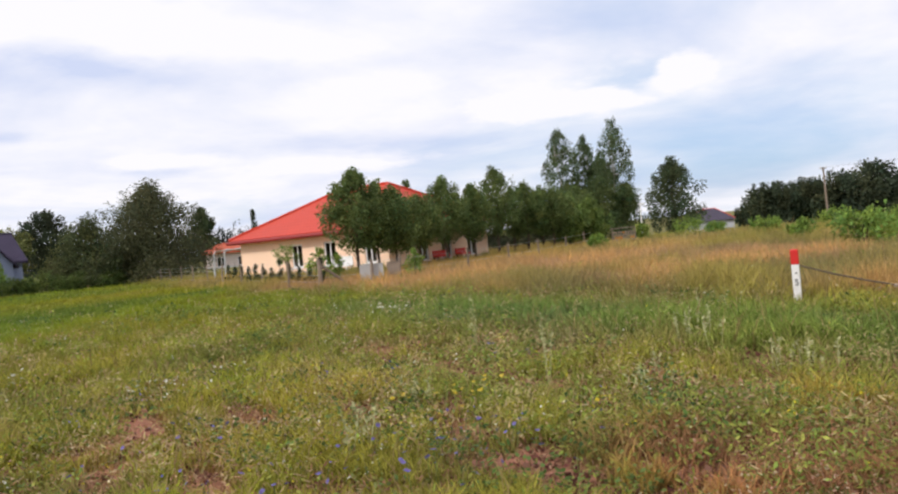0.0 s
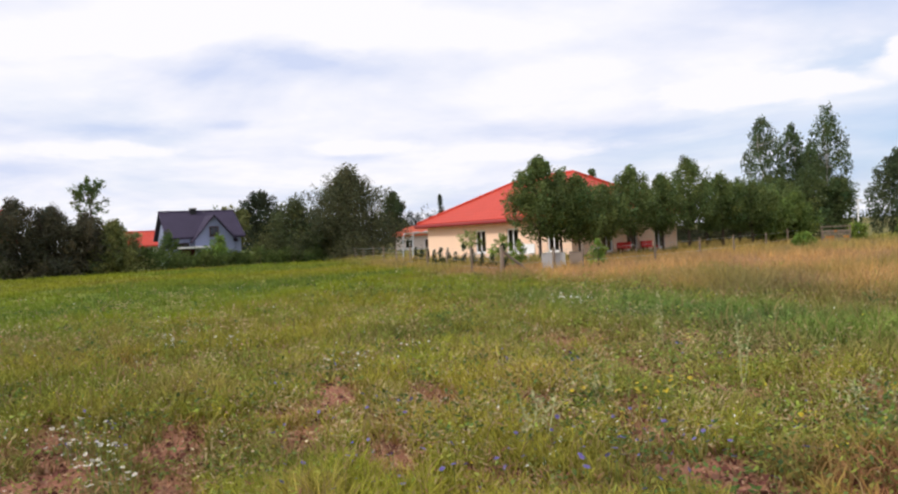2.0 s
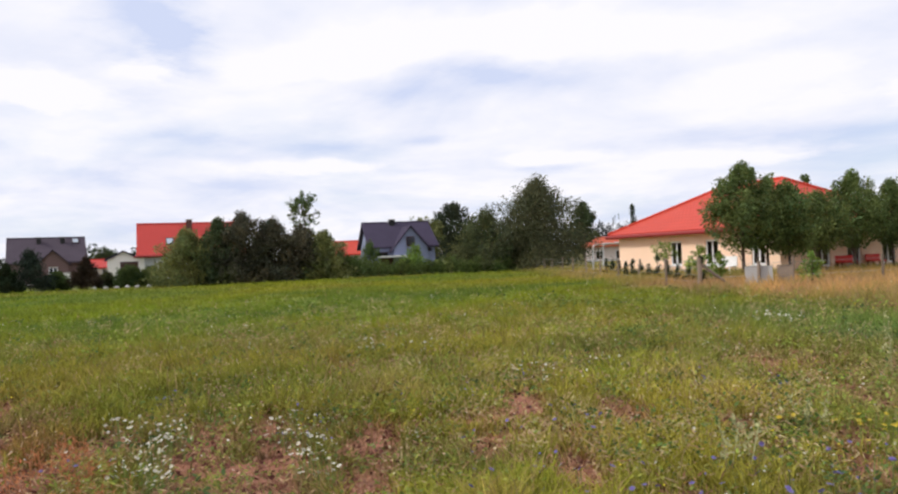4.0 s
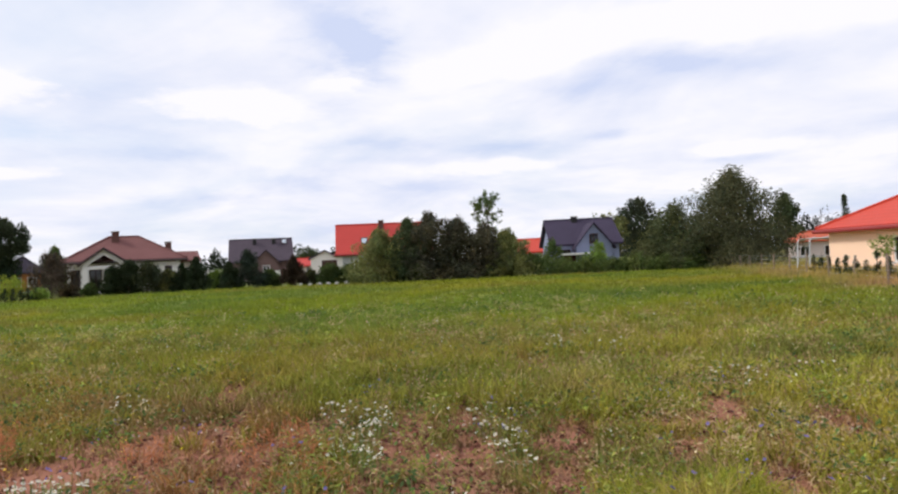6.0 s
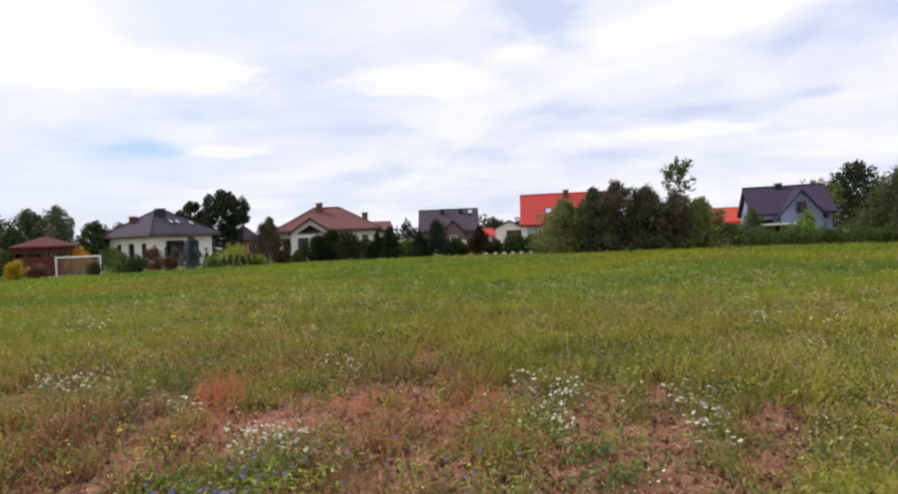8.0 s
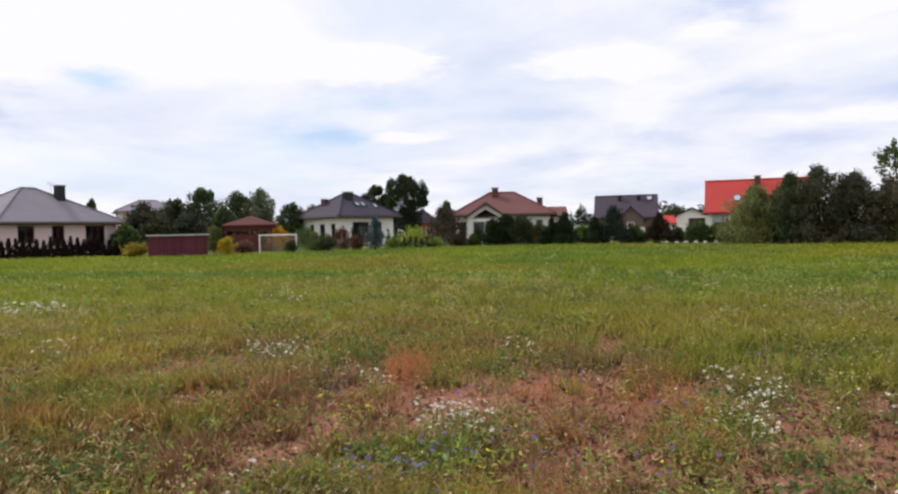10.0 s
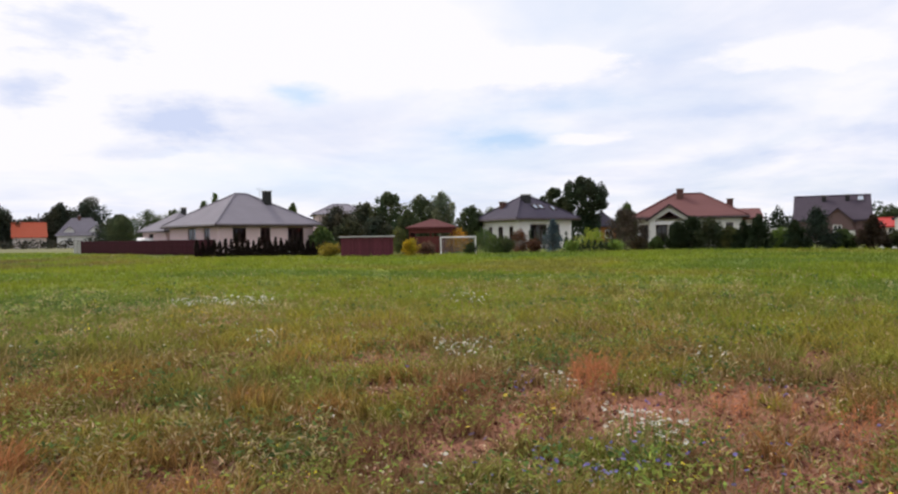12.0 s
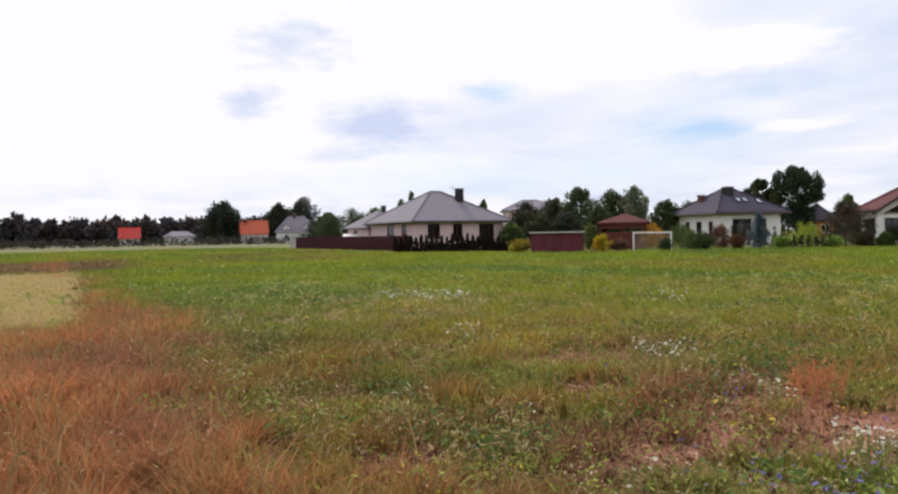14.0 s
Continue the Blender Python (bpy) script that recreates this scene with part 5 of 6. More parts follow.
make_trees()


def woods(label, bearings, far, tops, count, size, color, seed, pitch=4.0):
    """A far belt of trees as one sheet of crowns."""
    rng = np.random.RandomState(seed)
    V, F, C, n = [], [], [], 0
    b0, b1 = bearings
    k = int((b1 - b0) * far * 0.01745 / pitch) + 2
    for i in range(k):
        b = b0 + (b1 - b0) * (i + rng.rand() * 0.8) / k
        top = tops * (0.78 + 0.4 * rng.rand())
        x, y = spot(b, far * (0.97 + 0.06 * rng.rand()))
        cs, rs = crown_clumps(rng, 0, top, top * (0.5 + 0.25 * rng.rand()), "dome", 24, 0.4)
        z = float(land(np.array([x]), np.array([y]))[0])
        v, f, c = leaf_cloud(rng, cs + np.array([x, y, z]), rs, count, size, np.array(color) * (0.75 + 0.5 * rng.rand()))
        V.append(v)
        F.append(f + n)
        C.append(c)
        n += len(v)
    me = array_mesh("far_woods", np.concatenate(V), np.concatenate(F), np.concatenate(C))
    me.materials.append(M_LEAF)
    tagged(new("far_woods", me), label, "woods", kind="stuff")


# leaf colour lifted towards purple to stand in for distant haze
woods("dark far belt of woods beyond the pale field", (117, 146), 335, 9.5, 1000, 2.0, (0.055, 0.046, 0.046), 301)
woods("low wooded hill behind the houses", (8, 34), 260, 10.5, 900, 0.9, (0.038, 0.042, 0.036), 302)
woods("dark woods between the houses", (53, 69), 165, 5.4, 900, 0.6, (0.032, 0.045, 0.028), 303)
woods("dark tree belt behind the gardens", (71, 116), 175, 5.2, 700, 0.6, (0.035, 0.048, 0.03), 304)
woods("dark clipped hedge line before the far houses", (113, 146), 192, 1.9, 90, 0.45, (0.04, 0.038, 0.028), 306, 0.9)

# ---------------------------------------------------------------- flowers near the walk
def flower_clump(name, label, x, y, heads, radius, high, color, petal, seed, centre=(0.6, 0.42, 0.03)):
    """Stems and flat flower heads of one clump."""
    rng = np.random.RandomState(seed)
    V, C = [], []
    for k in range(int(heads * 0.9)):
        t, q = rng.rand() * math.tau, radius * math.sqrt(rng.rand())
        hx, hy, hz = math.cos(t) * q, math.sin(t) * q, high * (0.5 + 0.6 * rng.rand())
        c, foot = Vector((hx, hy, hz)), Vector((hx * 0.8, hy * 0.8, -0.02))
        u = Vector((-math.sin(t), math.cos(t), 0)) * 0.0025
        V += [foot - u, foot + u, c + u, c - u]
        C += [np.array((0.16, 0.22, 0.06)) * (0.7 + 0.6 * rng.rand())] * 4
        nrm = Vector((rng.randn() * 0.45, rng.randn() * 0.45, 1)).normalized()
        a = nrm.orthogonal().normalized()
        b = nrm.cross(a)
        w = petal * (0.5 + 0.8 * rng.rand())
        for i in range(7):
            u = a * math.cos(i * 0.898) + b * math.sin(i * 0.898)
            v = nrm.cross(u)
            V += [c, c + (u * 0.6 + v * 0.3) * w, c + u * w + nrm * 0.1 * w, c + (u * 0.6 - v * 0.3) * w]
            C += [np.array(color) * (0.7 + 0.4 * rng.rand())] * 4
        d = nrm * 0.004
        V += [c + d + a * 0.28 * w, c + d + b * 0.28 * w, c + d - a * 0.28 * w, c + d - b * 0.28 * w]
        C += [np.array(centre)] * 4
    me = array_mesh(name, np.array([tuple(v) for v in V]), np.arange(len(V)).reshape(-1, 4), np.array(C))
    me.materials.append(M_PETAL)
    ob = tagged(new(name, me), label, "flowers", name.replace("_", " ") + "s in the meadow", "stuff")
    ob.matrix_world = pose(x, y, float(land(np.array([x]), np.array([y]))[0]))


def make_flowers():
    white, blue, yellow = (0.72, 0.71, 0.62), (0.19, 0.17, 0.40), (0.66, 0.50, 0.04)
    spots = [(-5.4, 1.12, 90, 0.34), (-5.15, 1.25, 50, 0.26), (-9.15, 0.05, 60, 0.5), (-9.4, -0.25, 30, 0.35), (-16.1, -4.6, 70, 0.9), (-15.9, -5.6, 50, 0.7), (-10.2, -2.7, 34, 0.42), (-6.95, 0.82, 30, 0.28), (-8.15, 2.8, 24, 0.32), (-15.6, 0.5, 24, 0.6), (-4.4, -0.4, 10, 0.2),
             (-5.3, 3.8, 50, 0.42), (-4.65, 3.15, 34, 0.28), (-4.5, 4.55, 34, 0.32), (-3.45, 3.7, 34, 0.28), (-6.95, 9.15, 26, 0.5), (-6.0, 4.0, 30, 0.3), (-5.05, 3.55, 34, 0.26), (-5.45, 4.07, 26, 0.28), (-3.95, 4.15, 30, 0.28), (-3.5, 7.5, 28, 0.4), (-1.55, 14.0, 44, 0.7), (-4.43, 3.1, 24, 0.25), (-3.1, 8.75, 14, 0.35), (-6.2, 9.1, 20, 0.4)]
    for k, (x, y, n, r) in enumerate(spots):
        flower_clump("camomile_clump", "white camomile flowers with yellow centres in the meadow", x, y, int(n * (1 + 0.05 * max(0, math.hypot(x, y) - 8))), r * 0.72, 0.29, white, 0.0175 + 0.0016 * max(0, math.hypot(x, y) - 8), 500 + k)
    blues = [(-5.1, 0.25, 6), (-4.95, 0.8, 14), (-4.75, 0.86, 14), (-4.6, 0.52, 10), (-4.3, 0.5, 8), (-4.4, 0.18, 6), (-4.9, 1.6, 8), (-4.5, -0.06, 5), (-4.1, 1.5, 8), (-4.1, 2.05, 8), (-5.25, 3.2, 6), (-0.1, 5.3, 10), (-0.25, 4.65, 12), (-0.05, 4.75, 10), (-0.4, 4.3, 8), (-1.05, 4.57, 8), (-1.65, 4.32, 8),
             (-2.4, 5.6, 8), (-2.6, 3.8, 6), (-1.85, 3.86, 6), (-2.85, 4.9, 8), (-0.63, 4.86, 8), (1.1, 5.74, 5), (0.6, 4.64, 6), (-1.4, 4.4, 6)]
    for k, (x, y, n) in enumerate(blues):
        flower_clump("cornflower_clump", "blue cornflowers on thin stems in the meadow", x, y, n, 0.42, 0.25, blue, 0.020, 600 + k, (0.20, 0.08, 0.45))
    for k, (x, y, n) in enumerate([(-0.2, 6.3, 26), (-0.5, 6.4, 16), (0.1, 6.35, 14), (-13.8, -4.9, 36), (-12.5, -5.1, 16), (-12.3, -6.2, 12), (-6.1, -2.6, 5), (-6.3, 0.45, 5), (-6.05, 0.55, 4), (-5.2, 0.15, 3), (0.7, 5.7, 4)]):
        flower_clump("yellow_flower_clump", "small bright yellow meadow flowers on stems", x, y, n, 0.35, 0.26, yellow, 0.024, 700 + k)


make_flowers()


def stalk_clump(name, label, x, y, count, radius, high, color, seed, head=0.35, width=0.006):
    """A clump of tall stalks with loose seed heads."""
    rng = np.random.RandomState(seed)
    V, C = [], []
    for k in range(count):
        t, q = rng.rand() * math.tau, radius * math.sqrt(rng.rand())
        p = Vector((math.cos(t) * q, math.sin(t) * q, -0.02))
        h = high * (0.6 + 0.5 * rng.rand())
        lean = Vector((rng.randn() * 0.12 * h, rng.randn() * 0.12 * h, 0))
        u = Vector((math.cos(t * 3), math.sin(t * 3), 0)) * width * 0.5
        top = p + lean + Vector((0, 0, h))
        V += [p - u, p + u, top + u * 0.5, top - u * 0.5]
        C += [np.array(color) * (0.7 + 0.4 * rng.rand())] * 4
        for i in range(9):
            f = 1 - head * rng.rand()
            c = p + (lean + Vector((0, 0, h))) * f
            d = Vector((rng.randn(), rng.randn(), 0.8)).normalized() * (0.035 + 0.03 * rng.rand())
            e = Vector((rng.randn(), rng.randn(), rng.randn())).normalized() * width
            V += [c, c + d * 0.5 + e, c + d, c + d * 0.5 - e]
            C += [np.array(color) * (0.8 + 0.5 * rng.rand())] * 4
    me = array_mesh(name, np.array([tuple(v) for v in V]), np.arange(len(V)).reshape(-1, 4), np.array(C))
    me.materials.append(M_GRASS)
    ob = tagged(new(name, me), label, "grass clump", name.replace("_", " ") + "s in the meadow", "stuff")
    ob.matrix_world = pose(x, y, float(land(np.array([x]), np.array([y]))[0]))


def make_clumps():
    rust, pale = (0.52, 0.215, 0.10), (0.46, 0.46, 0.24)
    for k, (x, y, n, r, h) in enumerate([(-7.2, 1.22, 80, 0.24, 0.40), (-5.3, 2.9, 46, 0.4, 0.33), (-6.2, 2.3, 30, 0.35, 0.3), (-5.95, 3.25, 24, 0.3, 0.28), (-27, -26, 120, 0.9, 0.9), (-4.4, 2.5, 20, 0.4, 0.24)]):
        stalk_clump("sorrel_clump", "rusty orange sorrel clump in the meadow", x, y, n, r, h, rust, 800 + k, 0.6, 0.005)
    for k, (x, y, n, r, h) in enumerate([(0.75, 7.1, 4, 0.08, 0.75), (0.05, 9.6, 4, 0.08, 0.7), (2.7, 8.3, 14, 0.3, 0.45), (-1.0, 5.2, 8, 0.12, 0.42), (3.2, 9.6, 8, 0.5, 0.5), (-0.6, 6.4, 8, 0.2, 0.35), (1.6, 6.2, 10, 0.3, 0.35), (3.0, 6.5, 12, 0.4, 0.4)]):
        stalk_clump("tall_grass_clump", "pale green tall grass stems going to seed", x, y, n, r, h, pale, 900 + k, 0.45, 0.012)


make_clumps()


# ---------------------------------------------------------------- stake, fences, garden things
def text_mesh(word, size):
    cu = bpy.data.curves.new("figure", "FONT")
    cu.body, cu.size, cu.align_x, cu.align_y, cu.extrude = word, size, "CENTER", "CENTER", 0.002
    ob = bpy.data.objects.new("figure", cu)
    scene.collection.objects.link(ob)
    me = bpy.data.meshes.new_from_object(ob.evaluated_get(bpy.context.evaluated_depsgraph_get()))
    bpy.data.objects.remove(ob)
    return me


def make_stake():
    x, y = 5.23, 10.96
    root = thing("boundary_stake", "white concrete boundary stake with a red painted top", "stake", pose(x, y, 0, 1.0, -0.6, -22))
    part("shaft", boxed(-0.055, 0.055, -0.05, 0.05, -0.2, 0.64, 0.012), M_WHITE, root)
    part("painted_top", boxed(-0.058, 0.058, -0.053, 0.053, 0.642, 0.88, 0.015), M_REDP, root, "red painted top")
    me = text_mesh("5", 0.14)
    me.transform(pose(0.0, -0.053, 0.36, 90, 0, 0))
    part("figure", me, M_BLACK, root, "black painted figure 5")
    part("mark", boxed(-0.012, 0.018, -0.053, -0.0505, 0.50, 0.52), M_BLACK, root)
    rope = thing("rope", "slack dark rope tied to the boundary stake", "rope")
    ax, ay, az = x + 0.06, y, 0.62
    bx, by, bz = 11.2, 9.3, 0.5
    pts = [(ax + (bx - ax) * t, ay + (by - ay) * t, az + (bz - az) * t - 0.55 * 4 * t * (1 - t)) for t in [k / 14 for k in range(15)]]
    bm = bmesh.new()
    tube(bm, pts, [0.014] * 15, 5)
    part("cord", bm, M_ROPE, rope)
    bm = bmesh.new()
    tube(bm, [(x + 1.30, y - 0.36, 0.22), (x + 1.70, y - 0.46, 0.17)], [0.03, 0.025], 6)
    part("wood_float", bm, M_WOOD, rope, "short wooden stick on the rope")
    far = thing("boundary_stake", "white concrete boundary stake holding the rope", "stake", pose(bx + 0.05, by, 0, 0, 0, -40))
    part("shaft", boxed(-0.055, 0.055, -0.05, 0.05, -0.2, 0.64, 0.012), M_WHITE, far)
    part("painted_top", boxed(-0.058, 0.058, -0.053, 0.053, 0.642, 0.88, 0.015), M_REDP, far, "red painted top")


make_stake()


def make_fence():
    """Wire fence on wooden posts along the lot line, with its braced corner."""
    a, b = Vector((-27.2, 60.2, 0)), Vector((-5.2, 26.6, 0))
    d = (b - a).normalized()
    root = thing("wire_fence", "wire fence on weathered wooden posts round the garden", "fence")
    n = 13
    rng = random.Random(4)
    for k in range(n):
        p = a + (b - a) * (k / (n - 1))
        big = k == n - 1
        h, r = (1.12, 0.085) if big else (1.05 + rng.uniform(-0.08, 0.1), 0.05)
        bm = bmesh.new()
        tube(bm, [(p.x, p.y, -0.2), (p.x + rng.uniform(-0.04, 0.04), p.y, h * 0.5), (p.x + rng.uniform(-0.05, 0.05), p.y, h)], [r, r * 0.97, r * 0.9], 8)
        part("post", bm, M_WOOD, root)
    for z in (0.25, 0.5, 0.75, 0.98):
        bm = bmesh.new()
        tube(bm, [tuple(a + Vector((0, 0, z))), tuple(b + Vector((0, 0, z)))], [0.006, 0.006], 4)
        part("wire", bm, M_METAL, root)
    bm = bmesh.new()
    tube(bm, [(b.x, b.y, 0.95), (b.x + 1.1, b.y + 0.35, 0.0)], [0.05, 0.055], 7)
    part("brace", bm, M_WOOD, root)
    # side fence running to the panels and along the rough lot
    side = thing("wire_fence", "sagging wire fence on thin posts along the rough lot", "fence")
    q = [Vector((-5.0, 26.7, 0)), Vector((-2.2, 27.6, 0)), Vector((0.6, 30.0, 0)), Vector((2.6, 33.0, 0)), Vector((4.5, 36.5, 0)), Vector((6.6, 40.5, 0)), Vector((8.6, 45, 0)), Vector((10.5, 50, 0))]
    for p in q[1:]:
        bm = bmesh.new()
        tube(bm, [(p.x, p.y, -0.2), (p.x + rng.uniform(-0.05, 0.05), p.y, 1.0 + rng.uniform(-0.1, 0.1))], [0.05, 0.042], 7)
        part("post", bm, M_WOOD, side)
    for z in (0.4, 0.85):
        bm = bmesh.new()
        tube(bm, [(p.x, p.y, z) for p in q], [0.006] * len(q), 4)
        part("wire", bm, M_METAL, side)
    # pale plank fence at the far end
    plank = bpy.data.meshes.new("plank")
    bm = boxed(-0.06, 0.06, -0.011, 0.011, 0, 0.85, 0.004)
    bm.to_mesh(plank)
    bm.free()
    plank.materials.append(M_WOOD)
    pf = thing("plank_fence", "low pale plank fence by the willow", "fence")
    turn = math.degrees(math.atan2(d.y, d.x))
    for k in range(56):
        p = Vector((-28.6, 61.6, 0.02)) + d * (k * 0.165) + Vector((0.45, 0.25, 0))
        o = new("plank", plank)
        o.parent = pf
        o.matrix_local = pose(p.x, p.y, 0.02 + rng.uniform(-0.03, 0.03), 0, rng.uniform(-1.5, 1.5), turn)
    for z in (0.25, 0.65):
        p0, p1 = Vector((-28.6, 61.6, 0)) + Vector((0.47, 0.27, 0)), Vector((-28.6, 61.6, 0)) + d * 9.2 + Vector((0.47, 0.27, 0))
        bm = bmesh.new()
        tube(bm, [(p0.x, p0.y, z), (p1.x, p1.y, z)], [0.03, 0.03], 4)
        part("rail", bm, M_WOOD, pf)


make_fence()


def make_panels():
    for x, y, w, mat, lab in [(-3.45, 26.7, 0.42, M_CONC, "pale grey concrete panel leaning by the fence corner"), (-2.98, 26.85, 0.42, M_CONC, "pale grey concrete panel leaning by the fence corner"), (-2.4, 27.2, 0.5, M_WOOD, "grey wooden panel beside the concrete panels")]:
        r = thing("upright_slab", lab, "slab", pose(x, y, 0, -4, 0, 8), "slabs by the fence corner")
        part("slab", boxed(-w / 2, w / 2, -0.03, 0.03, -0.05, 0.72, 0.012), mat, r)
        part("top_rib", boxed(-w / 2 - 0.005, w / 2 + 0.005, -0.04, 0.04, 0.722, 0.77, 0.01), mat, r)
    bm = bmesh.new()
    tube(bm, [(-3.22, 26.75, -0.2), (-3.2, 26.75, 0.95)], [0.06, 0.055], 8)
    p = thing("fence_post", "dark wooden post between the concrete panels", "post")
    part("shaft", bm, M_WOOD, p)


make_panels()


def make_garden_front():
    # young plants behind the wire fence
    for k in range(12):
        t = 0.60 + k * 0.031
        x, y = -27.2 + 22.0 * t + 0.9, 60.2 - 33.6 * t + 0.6
        tree("young_thuja", "young dark thuja planted along the wire fence", math.degrees(math.atan2(-x, y)), math.hypot(x, y), 0.95 + 0.2 * math.sin(k * 1.9), 0.2, "cone", 0.0, 420, 0.09, THUJA, 10, 0.5, group="young thujas along the fence", category="shrub")
    tree("fruit_sapling", "small round-crowned fruit sapling", 13.4, 36.5, 1.75, 0.62, "round", 0.5, 620, 0.11, FRESH, 14, 0.3)
    tree("shrub", "leafy light green shrub by the corner post", 10.9, 30.0, 1.5, 0.5, "egg", 0.25, 620, 0.11, FRESH, 14, 0.3, stems=2, category="shrub")
    tree("shrub", "leafy light green shrub by the panels", 3.3, 29.0, 1.1, 0.45, "egg", 0.0, 800, 0.12, FRESH, 18, 0.4, stems=3, category="shrub")
    tree("shrub", "small light green shrub by the corner", 9.6, 31.0, 1.3, 0.35, "egg", 0.0, 900, 0.11, FRESH, 14, 0.4, stems=2, category="shrub")
    for b, d, top, w in [(-3.4, 55, 1.5, 1.5), (-5.4, 56, 1.7, 1.7), (-7.6, 56, 1.6, 1.7), (-9.8, 57, 1.7, 1.8)]:
        tree("hedge_bush", "low dark hedge bush behind the garden trees", b, d, top, w, "dome", 0.0, 3000, 0.17, (0.05, 0.055, 0.03), 30, 0.36, group="hedge behind the garden trees", stems=3, category="bush")
    # white garden table and bench by the wall
    x, y = spot(9.2, 38.5)
    r = thing("garden_bench", "white painted garden bench by the salmon wall", "bench", pose(x, y, 0, 0, 0, -37))
    part("seat", boxed(-0.75, 0.75, -0.25, 0.2, 0.40, 0.45, 0.01), M_WHITE, r)
    part("backrest", boxed(-0.75, 0.75, 0.2, 0.25, 0.45, 0.95, 0.01), M_WHITE, r)
    for sx in (-0.68, 0.62):
        for sy in (-0.22, 0.12):
            part("leg", boxed(sx, sx + 0.06, sy, sy + 0.06, -0.05, 0.40), M_WHITE, r)
    for b, d, t in [(0.9, 40.5, 40), (-0.9, 42.0, 50)]:
        x, y = spot(b, d)
        r = thing("garden_bench", "bright red wooden garden bench on the terrace", "bench", pose(x, y, 0, 0, 0, t))
        part("seat", boxed(-0.5, 0.5, -0.22, 0.2, 0.38, 0.43, 0.01), M_REDP, r)
        part("backrest", boxed(-0.5, 0.5, 0.2, 0.25, 0.43, 0.75, 0.01), M_REDP, r)
        for sx in (-0.46, 0.4):
            for sy in (-0.2, 0.12):
                part("leg", boxed(sx, sx + 0.06, sy, sy + 0.06, -0.05, 0.38), M_WOOD_D, r)
    # swing frame left of the house
    for b, d in [(17.7, 51), (16.9, 50)]:
        x, y = spot(b, d)
        r = thing("swing_frame", "pale metal garden swing frame beside the house", "swing frame", pose(x, y, 0, 0, 0, 10), "swing frames")
        for sx in (-1.0, 1.0):
            bm = bmesh.new()
            tube(bm, [(sx, -0.45, -0.05), (sx * 0.97, -0.1, 1.75), (sx * 0.9, 0.0, 1.9)], [0.05, 0.05, 0.05], 6)
            part("leg", bm, M_METAL, r)
        bm = bmesh.new()
        tube(bm, [(-0.95, -0.05, 1.85), (0, -0.05, 1.98), (0.95, -0.05, 1.85)], [0.055, 0.055, 0.055], 6)
        part("top_bar", bm, M_METAL, r)
        part("canopy", boxed(-0.9, 0.9, -0.5, 0.3, 1.93, 1.97, 0.01), M_CONC, r)
    # lamp pole and firewood rack by the birches
    x, y = spot(-15.4, 60)
    r = thing("lamp_pole", "thin white pole with a small lamp", "lamp pole", pose(x, y, float(land(np.array([x]), np.array([y]))[0])))
    bm = bmesh.new()
    tube(bm, [(0, 0, -0.1), (0, 0, 2.9)], [0.06, 0.05], 8)
    part("pole", bm, M_WHITE, r)
    part("lamp_head", boxed(-0.12, 0.3, -0.08, 0.08, 2.9, 3.02, 0.02), M_WHITE, r)
    x, y = spot(-13.9, 47)
    r = thing("firewood_rack", "wooden rack of firewood by the birches", "firewood rack", pose(x, y, -0.05, 0, 0, -14))
    for sx in (-0.75, 0.7):
        part("upright", boxed(sx, sx + 0.07, -0.2, 0.2, 0, 1.05), M_WOOD, r)
    part("rail", boxed(-0.8, 0.8, -0.2, 0.2, 1.05, 1.1), M_WOOD, r)
    rng = random.Random(7)
    for i in range(9):
        for k in range(5):
            bm = bmesh.new()
            cx, cz = -0.62 + i * 0.155, 0.12 + k * 0.17
            tube(bm, [(cx, -0.2 + rng.uniform(-0.03, 0.03), cz), (cx, 0.2, cz)], [0.072, 0.07], 7)
            part("log", bm, M_WOOD_O if rng.random() < 0.3 else M_WOOD, r)
    # power pole
    x, y = spot(-28.55, 90)
    z = float(land(np.array([x]), np.array([y]))[0])
    r = thing("power_pole", "grey wooden power pole with a short cross arm", "power pole", pose(x, y, z, 0, -2.2, 28))
    bm = bmesh.new()
    tube(bm, [(0, 0, -0.3), (0, 0, 5.4 - z)], [0.13, 0.09], 8)
    part("pole", bm, M_WOOD, r)
    part("cross_arm", boxed(-0.6, 0.6, -0.06, 0.06, 5.2 - z, 5.32 - z), M_CONC, r)
    for sx in (-0.5, 0.5):
        bm = bmesh.new()
        tube(bm, [(sx, 0, 5.32 - z), (sx, 0, 5.5 - z)], [0.05, 0.03], 6)
        part("insulator", bm, M_WHITE, r)
    w = thing("power_line", "thin overhead power lines from the pole", "power line")
    for sx in (-0.5, 0.5):
        bm = bmesh.new()
        tube(bm, [(x + sx, y, 5.4), (x + 16 + sx, y - 16, 5.2), (x + 34 + sx, y - 34, 6.0)], [0.006] * 3, 4)
        part("cable", bm, M_BLACK, w)


make_garden_front()


